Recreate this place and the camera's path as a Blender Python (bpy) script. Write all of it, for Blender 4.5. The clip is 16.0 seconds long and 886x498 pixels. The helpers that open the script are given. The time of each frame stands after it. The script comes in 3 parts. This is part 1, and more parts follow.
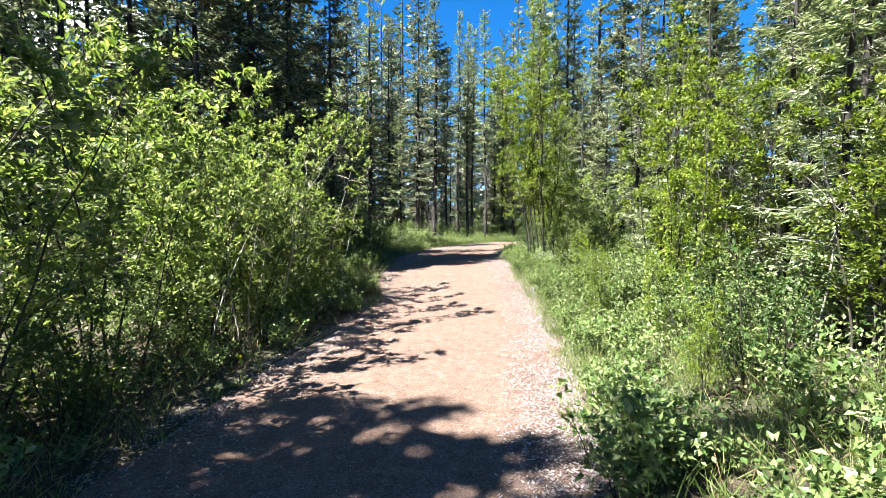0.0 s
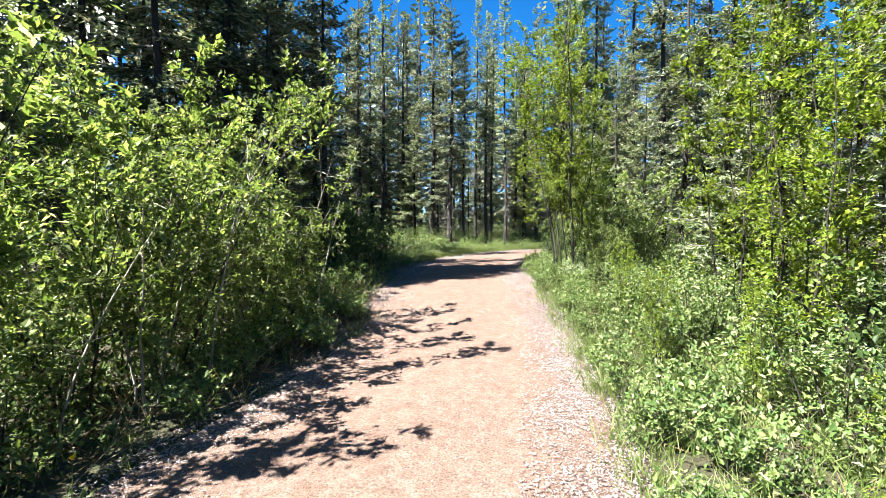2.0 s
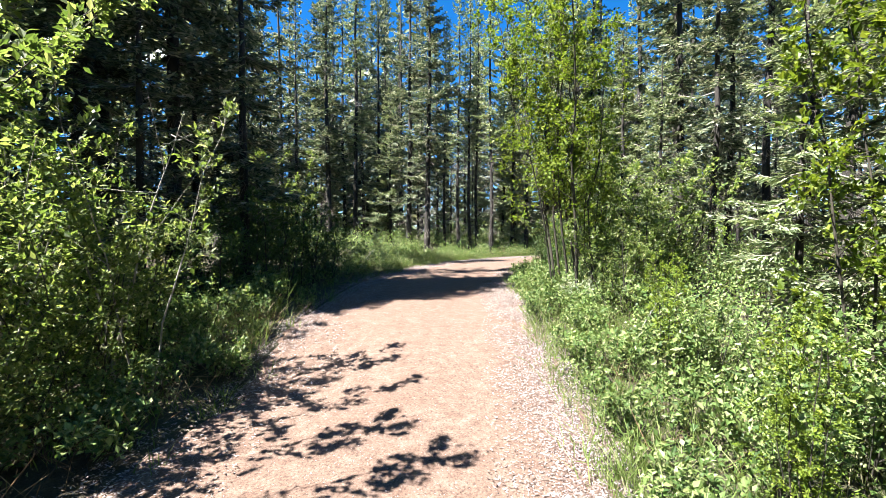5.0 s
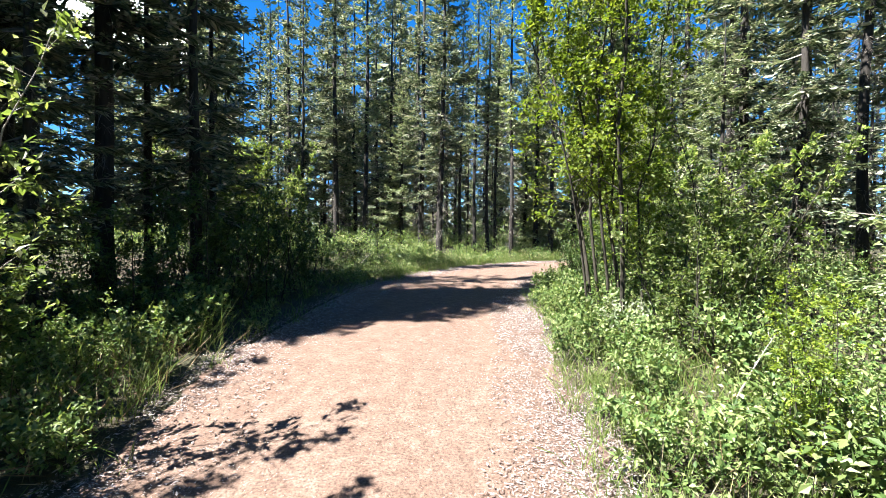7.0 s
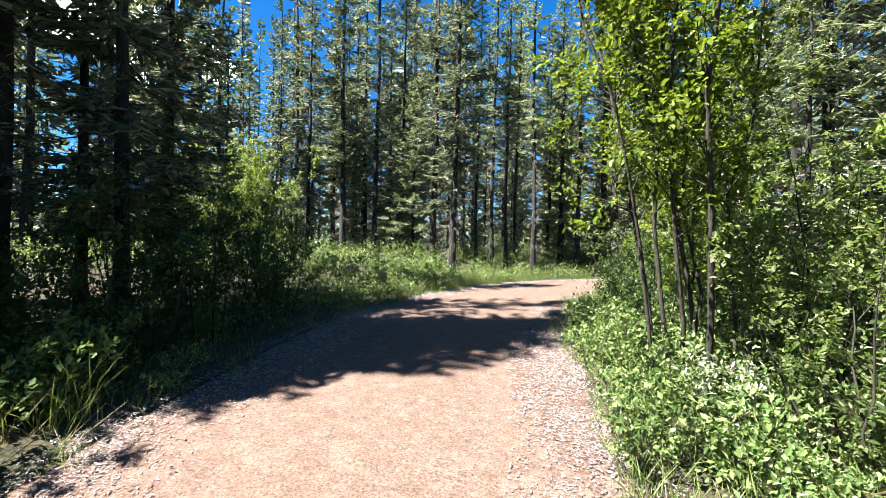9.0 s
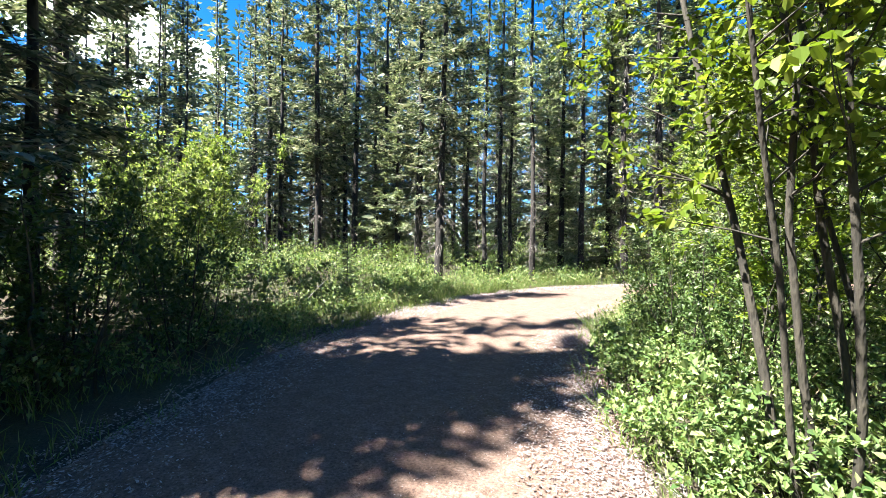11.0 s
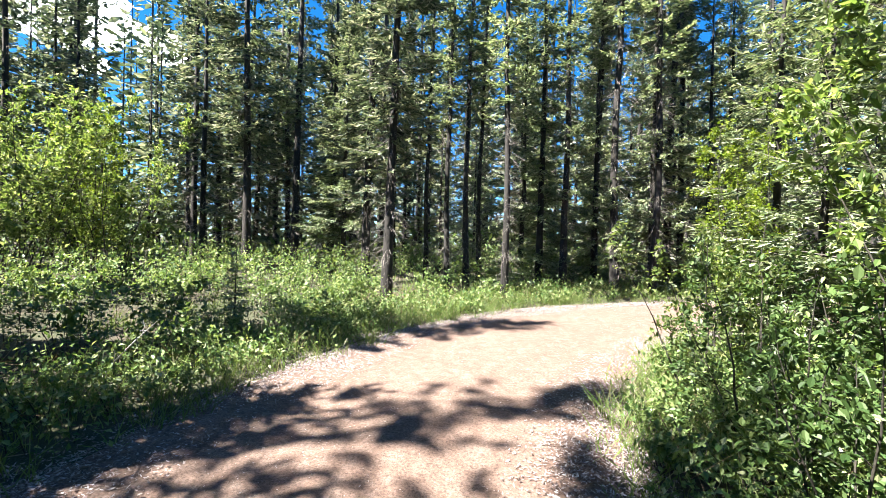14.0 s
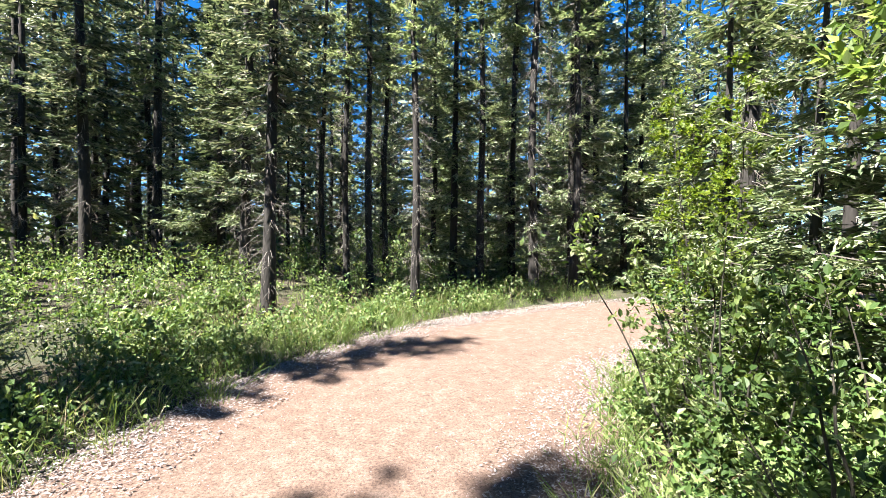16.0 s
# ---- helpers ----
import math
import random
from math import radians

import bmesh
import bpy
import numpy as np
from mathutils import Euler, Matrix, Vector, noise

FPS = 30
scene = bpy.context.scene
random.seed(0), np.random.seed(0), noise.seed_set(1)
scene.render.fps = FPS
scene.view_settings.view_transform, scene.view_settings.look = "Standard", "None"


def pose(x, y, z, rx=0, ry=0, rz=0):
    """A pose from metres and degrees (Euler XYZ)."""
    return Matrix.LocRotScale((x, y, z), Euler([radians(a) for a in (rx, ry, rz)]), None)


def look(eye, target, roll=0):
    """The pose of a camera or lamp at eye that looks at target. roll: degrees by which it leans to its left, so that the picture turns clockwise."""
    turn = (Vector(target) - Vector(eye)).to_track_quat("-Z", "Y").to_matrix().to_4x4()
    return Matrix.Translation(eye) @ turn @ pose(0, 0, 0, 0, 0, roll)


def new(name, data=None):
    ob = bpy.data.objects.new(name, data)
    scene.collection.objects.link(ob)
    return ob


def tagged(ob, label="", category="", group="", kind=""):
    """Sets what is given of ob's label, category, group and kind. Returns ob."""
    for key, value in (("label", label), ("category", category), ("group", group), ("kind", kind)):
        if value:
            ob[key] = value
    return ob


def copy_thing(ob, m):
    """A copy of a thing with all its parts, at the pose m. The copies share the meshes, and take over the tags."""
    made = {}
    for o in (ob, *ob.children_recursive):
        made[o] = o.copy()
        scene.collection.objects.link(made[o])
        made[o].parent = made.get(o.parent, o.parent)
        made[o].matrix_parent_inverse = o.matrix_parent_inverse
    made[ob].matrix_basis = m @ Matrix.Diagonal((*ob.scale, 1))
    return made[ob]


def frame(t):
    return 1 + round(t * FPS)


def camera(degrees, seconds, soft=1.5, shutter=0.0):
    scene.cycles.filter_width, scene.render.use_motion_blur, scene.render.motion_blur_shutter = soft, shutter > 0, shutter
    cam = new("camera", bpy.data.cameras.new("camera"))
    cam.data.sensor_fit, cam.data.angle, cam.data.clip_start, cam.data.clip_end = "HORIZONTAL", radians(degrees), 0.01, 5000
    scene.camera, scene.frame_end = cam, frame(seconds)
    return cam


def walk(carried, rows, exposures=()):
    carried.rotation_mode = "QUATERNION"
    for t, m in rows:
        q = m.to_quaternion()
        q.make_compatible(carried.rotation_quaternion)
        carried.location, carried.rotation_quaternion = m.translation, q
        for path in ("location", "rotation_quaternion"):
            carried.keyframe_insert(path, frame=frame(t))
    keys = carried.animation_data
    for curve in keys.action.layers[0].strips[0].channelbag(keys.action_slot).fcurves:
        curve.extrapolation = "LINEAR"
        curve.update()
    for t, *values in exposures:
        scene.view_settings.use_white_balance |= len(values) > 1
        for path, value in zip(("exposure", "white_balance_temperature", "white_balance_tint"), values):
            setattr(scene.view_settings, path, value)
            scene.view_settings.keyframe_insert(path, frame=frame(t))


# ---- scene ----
cam = camera(89.7, 16.0, soft=0.4)
METRES, EYE, TILT, LEAN, TURN = 15.0, 1.6, -3.0, 0.0, 0.0
ROWS = [
    (0.0, 0.0, 0.0, 0.0, -0.0, 0.0, 0.0),
    (0.5, 0.009, 0.034, 0.0028, 1.27, -0.19, -0.41),
    (1.0, 0.0112, 0.0612, 0.0062, 1.58, 0.01, -0.85),
    (1.5, 0.0182, 0.0943, 0.0074, 1.97, 0.35, -0.49),
    (2.0, 0.0204, 0.1281, 0.0095, 2.87, 0.65, -0.18),
    (2.5, 0.0246, 0.1604, 0.0115, 2.44, 1.17, -0.1),
    (3.0, 0.0337, 0.1953, 0.0143, 2.0, 1.11, 0.24),
    (3.5, 0.0365, 0.2277, 0.0155, 1.77, 0.9, -0.22),
    (4.0, 0.0434, 0.2583, 0.0158, 1.6, 1.03, -0.13),
    (6.5, 0.0607, 0.4115, 0.0223, 2.64, 1.25, -0.99),
    (7.0, 0.0674, 0.4449, 0.0255, 4.5, 1.26, -0.94),
    (7.5, 0.0659, 0.472, 0.0277, 5.5, 1.75, -1.07),
    (8.0, 0.0698, 0.502, 0.0282, 5.58, 1.89, -1.37),
    (8.5, 0.0726, 0.5328, 0.0322, 6.35, 2.25, -1.25),
    (9.0, 0.0707, 0.5623, 0.0352, 6.92, 2.77, -1.56),
    (11.5, 0.0688, 0.7225, 0.0516, 5.23, 2.69, -0.84),
    (12.0, 0.07, 0.751, 0.0557, 3.96, 3.13, -1.17),
    (12.5, 0.0735, 0.7834, 0.0598, 4.8, 3.09, -1.44),
    (13.0, 0.0731, 0.8129, 0.0647, 4.96, 3.18, -1.56),
    (13.5, 0.079, 0.8467, 0.0669, 3.03, 2.66, -1.51),
    (14.0, 0.0825, 0.8785, 0.0716, 2.3, 2.44, -1.71),
    (14.5, 0.083, 0.9062, 0.0753, -0.06, 2.39, -2.04),
    (15.0, 0.089, 0.9342, 0.0778, -3.36, 2.31, -1.55),
    (15.5, 0.0908, 0.9592, 0.0799, -6.21, 1.98, -0.98),
    (16.0, 0.0939, 0.9872, 0.0832, -9.07, 1.78, -0.18),
]
walk(cam, [(t, pose(0, 0, EYE, TILT, LEAN, TURN) @ pose(METRES * x, METRES * y, METRES * z, 90 + pitch, roll, yaw)) for t, x, y, z, yaw, pitch, roll in ROWS],
     [(0.0, 2.92), (6.0, 2.87), (9.0, 2.82), (11.5, 3.32), (13.0, 3.27), (14.5, 3.07), (16.0, 2.92)])


# ---- sky, sun ----
world = bpy.data.worlds.new("sky")
scene.world = world
world.use_nodes = True
SUN_ELEV, SUN_FROM = 56.0, Vector((-0.906, -0.423, 0.0))
sky = world.node_tree.nodes.new("ShaderNodeTexSky")
sky.sky_type = "NISHITA"
sky.sun_disc = False
sky.sun_elevation = radians(SUN_ELEV)
sky.sun_rotation = math.atan2(SUN_FROM.x, SUN_FROM.y)
sky.air_density, sky.dust_density, sky.ozone_density = 0.55, 0.1, 3.0
back = world.node_tree.nodes["Background"]
back.inputs["Strength"].default_value = 0.05
deep = world.node_tree.nodes.new("ShaderNodeHueSaturation")
deep.inputs["Saturation"].default_value = 1.34
world.node_tree.links.new(sky.outputs["Color"], deep.inputs["Color"])
world.node_tree.links.new(deep.outputs["Color"], back.inputs["Color"])
sun = new("sun", bpy.data.lights.new("sun", "SUN"))
sun.data.energy, sun.data.angle, sun.data.color = 5.0, radians(0.55), (1.0, 0.95, 0.86)
SUN_DIR = (SUN_FROM.normalized() * math.cos(radians(SUN_ELEV)) + Vector((0, 0, math.sin(radians(SUN_ELEV)))))
sun.matrix_world = look(SUN_DIR * 60, (0, 0, 0))


# ---- materials ----
def material(name):
    mat = bpy.data.materials.new(name)
    mat.use_nodes = True
    nt = mat.node_tree
    return mat, nt, nt.nodes["Principled BSDF"], nt.nodes["Material Output"]


def ramp(nt, fac, stops):
    node = nt.nodes.new("ShaderNodeValToRGB")
    el = node.color_ramp.elements
    while len(el) < len(stops):
        el.new(0.5)
    for e, (p, c) in zip(el, stops):
        e.position, e.color = p, (*c, 1)
    nt.links.new(fac, node.inputs["Fac"])
    return node.outputs["Color"]


def noise_tex(nt, scale, detail=4.0, rough=0.6, coord="Object"):
    tc = nt.nodes.new("ShaderNodeTexCoord")
    n = nt.nodes.new("ShaderNodeTexNoise")
    n.inputs["Scale"].default_value, n.inputs["Detail"].default_value, n.inputs["Roughness"].default_value = scale, detail, rough
    nt.links.new(tc.outputs[coord], n.inputs["Vector"])
    return n.outputs["Fac"]


def math_node(nt, op, a, b):
    n = nt.nodes.new("ShaderNodeMath")
    n.operation = op
    n.use_clamp = True
    for sock, v in zip(n.inputs, (a, b)):
        if isinstance(v, (int, float)):
            sock.default_value = v
        else:
            nt.links.new(v, sock)
    return n.outputs[0]


def mix_color(nt, fac, a, b, mode="MIX"):
    n = nt.nodes.new("ShaderNodeMix")
    n.data_type, n.blend_type = "RGBA", mode
    for sock, v in ((n.inputs[0], fac), (n.inputs[6], a), (n.inputs[7], b)):
        if isinstance(v, tuple):
            sock.default_value = (*v, 1)
        elif isinstance(v, float):
            sock.default_value = v
        else:
            nt.links.new(v, sock)
    return n.outputs[2]


def bump(nt, bsdf, height, strength, distance):
    b = nt.nodes.new("ShaderNodeBump")
    b.inputs["Strength"].default_value, b.inputs["Distance"].default_value = strength, distance
    nt.links.new(height, b.inputs["Height"])
    nt.links.new(b.outputs["Normal"], bsdf.inputs["Normal"])


def leaf_material(name, stops, clear=0.45, rough=0.52, gloss=0.2, glow=(1.2, 1.18, 0.65)):
    """Leaves: every leaf its own tint, every plant a slight shift, light shining through."""
    mat, nt, bsdf, out = material(name)
    geo = nt.nodes.new("ShaderNodeNewGeometry")
    info = nt.nodes.new("ShaderNodeObjectInfo")
    col = ramp(nt, geo.outputs["Random Per Island"], stops)
    hsv = nt.nodes.new("ShaderNodeHueSaturation")
    nt.links.new(col, hsv.inputs["Color"])
    rng_map = nt.nodes.new("ShaderNodeMapRange")
    rng_map.inputs["To Min"].default_value, rng_map.inputs["To Max"].default_value = 0.8, 1.2
    nt.links.new(info.outputs["Random"], rng_map.inputs["Value"])
    nt.links.new(rng_map.outputs[0], hsv.inputs["Value"])
    col = hsv.outputs["Color"]
    nt.links.new(col, bsdf.inputs["Base Color"])
    bsdf.inputs["Roughness"].default_value = rough
    bsdf.inputs["Specular IOR Level"].default_value = gloss
    tl = nt.nodes.new("ShaderNodeBsdfTranslucent")
    warm = mix_color(nt, 1.0, col, glow, "MULTIPLY")
    nt.links.new(warm, tl.inputs["Color"])
    ms = nt.nodes.new("ShaderNodeMixShader")
    ms.inputs[0].default_value = clear
    nt.links.new(bsdf.outputs[0], ms.inputs[1])
    nt.links.new(tl.outputs[0], ms.inputs[2])
    nt.links.new(ms.outputs[0], out.inputs["Surface"])
    return mat


def bark_material(name, dark, light, scale=9.0, stretch=0.25):
    mat, nt, bsdf, out = material(name)
    tc = nt.nodes.new("ShaderNodeTexCoord")
    mp = nt.nodes.new("ShaderNodeMapping")
    mp.inputs["Scale"].default_value = (1, 1, stretch)
    nt.links.new(tc.outputs["Object"], mp.inputs["Vector"])
    n = nt.nodes.new("ShaderNodeTexNoise")
    n.inputs["Scale"].default_value, n.inputs["Detail"].default_value = scale, 6
    v = nt.nodes.new("ShaderNodeTexVoronoi")
    v.inputs["Scale"].default_value = scale * 3
    for node in (n, v):
        nt.links.new(mp.outputs[0], node.inputs["Vector"])
    f = math_node(nt, "MULTIPLY", n.outputs["Fac"], math_node(nt, "ADD", v.outputs["Distance"], 0.45))
    mid = tuple((a + b) / 2 for a, b in zip(dark, light))
    nt.links.new(ramp(nt, f, [(0.2, dark), (0.45, mid), (0.75, light)]), bsdf.inputs["Base Color"])
    bsdf.inputs["Roughness"].default_value = 0.9
    bump(nt, bsdf, f, 0.7, 0.02)
    return mat


WILLOW = leaf_material("willow_leaf", [(0.0, (0.0498, 0.0871, 0.024)), (0.45, (0.108, 0.16, 0.0492)), (0.85, (0.19, 0.242, 0.0936)), (1.0, (0.345, 0.364, 0.24))], clear=0.58, rough=0.45, gloss=0.25)
BIRCH = leaf_material("birch_leaf", [(0.0, (0.0605, 0.102, 0.0123)), (0.6, (0.121, 0.177, 0.0228)), (1.0, (0.2, 0.246, 0.0439))], clear=0.5, rough=0.45, gloss=0.25)
ROSE = leaf_material("rose_leaf", [(0.0, (0.0367, 0.0741, 0.0228)), (0.4, (0.0857, 0.141, 0.0419)), (0.85, (0.171, 0.223, 0.0825)), (1.0, (0.294, 0.313, 0.183))], clear=0.34, rough=0.45, gloss=0.25)
# Darker leaf copy for bushes in shade, the shade put into the colour.
SHADED_LEAF = leaf_material("shaded_leaf", [(0.0, (0.0266, 0.0549, 0.0163)), (0.6, (0.0533, 0.0949, 0.0276)), (1.0, (0.089, 0.135, 0.0487))], clear=0.38, rough=0.45, gloss=0.25)
GRASS = leaf_material("grass_blade", [(0.0, (0.067, 0.107, 0.0263)), (0.6, (0.121, 0.174, 0.0483)), (0.88, (0.181, 0.221, 0.0923)), (1.0, (0.28, 0.247, 0.185))], clear=0.36)
NEEDLE = leaf_material("spruce_needle", [(0.0, (0.0297, 0.0464, 0.0338)), (0.4, (0.0877, 0.12, 0.078)), (0.75, (0.202, 0.232, 0.166)), (1.0, (0.404, 0.397, 0.337))], clear=0.26, glow=(1.15, 1.15, 0.75), rough=0.6, gloss=0.12)
# Paler copy of NEEDLE: light green spruces, brightened to stand in for sunlight.
PALE_NEEDLE = leaf_material("pale_spruce_needle", [(0.0, (0.0603, 0.0871, 0.0463)), (0.4, (0.141, 0.184, 0.104)), (0.8, (0.251, 0.293, 0.183)), (1.0, (0.382, 0.397, 0.305))], clear=0.3, glow=(1.15, 1.15, 0.75), rough=0.6, gloss=0.12)
DEAD = leaf_material("dead_twig", [(0.0, (0.0643, 0.0547, 0.0484)), (0.5, (0.142, 0.128, 0.118)), (1.0, (0.264, 0.248, 0.234))], clear=0.03, rough=0.9, gloss=0.1)
DRY = leaf_material("dry_leaf", [(0.0, (0.0484, 0.0328, 0.0274)), (0.3, (0.129, 0.091, 0.0806)), (0.7, (0.239, 0.207, 0.206)), (1.0, (0.355, 0.338, 0.353))], clear=0.03)
SILVER = leaf_material("silver_leaf", [(0.0, (0.124, 0.163, 0.0975)), (1.0, (0.26, 0.286, 0.221))], clear=0.3)
STRAW = leaf_material("dry_stalk", [(0.0, (0.0845, 0.0553, 0.0338)), (0.6, (0.182, 0.13, 0.0813)), (1.0, (0.286, 0.237, 0.166))], clear=0.1, rough=0.8, gloss=0.15)
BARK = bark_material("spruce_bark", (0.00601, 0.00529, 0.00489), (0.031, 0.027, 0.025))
STEM = bark_material("shrub_bark", (0.00752, 0.0068, 0.005), (0.0401, 0.035, 0.0251), 20.0)
GREY_STEM = bark_material("grey_bark", (0.114, 0.107, 0.0965), (0.3, 0.286, 0.265), 20.0)
PETAL = leaf_material("yellow_petal", [(0.0, (0.75, 0.52, 0.02)), (1.0, (0.9, 0.68, 0.03))], clear=0.2)


def dirt_material():
    """Trodden reddish shale, paler towards the edges where chips and dead leaves lie."""
    mat, nt, bsdf, out = material("trodden_dirt")
    big, mid, fine = noise_tex(nt, 0.9, 5), noise_tex(nt, 9.0, 8, 0.78), noise_tex(nt, 55.0, 5, 0.8)
    base = ramp(nt, mid, [(0.32, (0.0813, 0.0553, 0.0442)), (0.5, (0.121, 0.0871, 0.0728)), (0.68, (0.179, 0.14, 0.121))])
    base = mix_color(nt, math_node(nt, "MULTIPLY", big, 0.5), base, (0.104, 0.0572, 0.0429))
    grit = ramp(nt, fine, [(0.36, (0.45, 0.42, 0.40)), (0.5, (0.98, 0.98, 0.98)), (0.64, (1.45, 1.43, 1.4))])
    nt.links.new(mix_color(nt, 1.0, base, grit, "MULTIPLY"), bsdf.inputs["Base Color"])
    bsdf.inputs["Roughness"].default_value = 0.95
    bsdf.inputs["Specular IOR Level"].default_value = 0.2
    bump(nt, bsdf, math_node(nt, "ADD", math_node(nt, "MULTIPLY", fine, 0.5), math_node(nt, "MULTIPLY", mid, 0.5)), 0.6, 0.02)
    return mat


def soil_material():
    mat, nt, bsdf, out = material("forest_soil")
    big, mid, fine = noise_tex(nt, 0.6, 4), noise_tex(nt, 5.0, 6, 0.7), noise_tex(nt, 60.0, 3, 0.7)
    base = ramp(nt, mid, [(0.3, (0.0228, 0.0169, 0.0111)), (0.55, (0.0455, 0.0351, 0.0215)), (0.75, (0.091, 0.0715, 0.0468))])
    base = mix_color(nt, ramp(nt, big, [(0.42, (0, 0, 0)), (0.6, (0.7, 0.7, 0.7))]), base, (0.0292, 0.039, 0.013))
    grit = ramp(nt, fine, [(0.35, (0.55, 0.55, 0.55)), (0.65, (1.35, 1.35, 1.3))])
    nt.links.new(mix_color(nt, 1.0, base, grit, "MULTIPLY"), bsdf.inputs["Base Color"])
    bsdf.inputs["Roughness"].default_value = 1.0
    bump(nt, bsdf, fine, 0.8, 0.03)
    return mat


CLOUD, cloud_nodes, cloud_bsdf, cloud_out = material("cloud_white")
cloud_bsdf.inputs["Base Color"].default_value = (0.9, 0.9, 0.9, 1)
cloud_bsdf.inputs["Roughness"].default_value = 1.0
# Added glow stands in for sunlight, keeping the clouds' shaded undersides white.
cloud_bsdf.inputs["Emission Color"].default_value = (0.95, 0.97, 1.0, 1)
cloud_bsdf.inputs["Emission Strength"].default_value = 0.8
DIRT, SOIL = dirt_material(), soil_material()

# ---- plan: the path's two edges, the lie of the land ----
EDGES = [((-2.3, -14), (0.4, -14)), ((-2.2, -5), (0.6, -5)), ((-2.1, 0), (0.72, 0)), ((-2.1, 2.6), (0.95, 2.6)),
         ((-2.0, 4.5), (1.35, 4.4)), ((-1.5, 6.7), (1.65, 6.7)), ((-1.25, 9.0), (1.8, 8.8)), ((-1.5, 11.0), (1.9, 11.0)),
         ((-1.45, 13.5), (1.95, 13.3)), ((-1.15, 15.8), (2.15, 15.5)), ((-0.6, 17.6), (2.6, 17.0)), ((0.35, 19.7), (3.55, 18.7)),
         ((1.7, 21.3), (4.9, 20.1)), ((3.4, 22.4), (6.8, 21.0)), ((5.6, 23.3), (9.0, 21.6)), ((9.0, 24.3), (12.5, 22.0)), ((22, 26.5), (23, 23.5))]
LAND_Y = [-400, -5, 0, 7, 9, 11, 15, 17.4, 21, 30, 60, 400]
LAND_Z = [0, 0, 0, 0.02, 0.15, 0.36, 0.58, 0.66, 0.72, 0.98, 1.5, 2.0]


def edge_line(side, n=420):
    pts = np.array([e[side] for e in EDGES], float)
    mids = np.array([np.add(a, b) / 2 for a, b in EDGES])
    s = np.concatenate([[0], np.cumsum(np.linalg.norm(np.diff(mids, axis=0), axis=1))])
    u = np.linspace(0, s[-1], n)
    out = np.column_stack([np.interp(u, s, pts[:, 0]), np.interp(u, s, pts[:, 1])])
    for _ in range(12):
        out[1:-1] = (out[:-2] + 2 * out[1:-1] + out[2:]) / 4
    return out


LEFT, RIGHT = edge_line(0), edge_line(1)
MID = (LEFT + RIGHT) / 2
HALF = np.linalg.norm(RIGHT - LEFT, axis=1) / 2


def off_path(x, y):
    """Metres beyond the path's edge (inside: minus), and the side: -1 left, 1 right."""
    x, y = np.atleast_1d(np.asarray(x, float)), np.atleast_1d(np.asarray(y, float))
    best, side = np.empty(len(x)), np.empty(len(x))
    for i in range(0, len(x), 4000):
        d = np.hypot(x[i:i + 4000, None] - MID[None, :, 0], y[i:i + 4000, None] - MID[None, :, 1])
        k = d.argmin(1)
        best[i:i + 4000] = d[np.arange(len(k)), k] - HALF[k]
        across = RIGHT[k] - LEFT[k]
        side[i:i + 4000] = np.sign((x[i:i + 4000] - MID[k, 0]) * across[:, 0] + (y[i:i + 4000] - MID[k, 1]) * across[:, 1])
    return best, side


def wave(x, y):
    return np.sin(x * 0.9 + 1.3) * np.cos(y * 0.7 - 0.4) * 0.5 + np.sin(x * 2.3 - y * 1.9) * 0.3 + np.sin(x * 0.31 + y * 0.23) * 0.6


def land(x, y):
    """Height of the ground."""
    x, y = np.atleast_1d(np.asarray(x, float)), np.atleast_1d(np.asarray(y, float))
    off, side = off_path(x, y)
    base = np.interp(y, LAND_Y, LAND_Z)
    return base - 0.035 * (off < 0.05) + np.clip(off, 0, 3) / 3 * 0.12 * wave(x, y) + np.clip(off - 4, 0, 30) * 0.008


def mesh_of(name, verts, faces, mat, smooth=False):
    """One mesh from vertex rows and a list of face arrays (each n x 3 or n x 4)."""
    me = bpy.data.meshes.new(name)
    verts = np.asarray(verts, np.float32)
    faces = [np.asarray(f, np.int32) for f in faces if len(f)]
    loops = np.concatenate([f.ravel() for f in faces])
    sizes = np.concatenate([np.full(len(f), f.shape[1], np.int32) for f in faces])
    me.vertices.add(len(verts))
    me.vertices.foreach_set("co", verts.ravel())
    me.loops.add(len(loops))
    me.loops.foreach_set("vertex_index", loops)
    me.polygons.add(len(sizes))
    me.polygons.foreach_set("loop_start", np.concatenate([[0], np.cumsum(sizes)[:-1]]).astype(np.int32))
    me.update(calc_edges=True)
    me.validate()
    me.polygons.foreach_set("use_smooth", np.full(len(me.polygons), smooth))
    me.materials.append(mat)
    return me


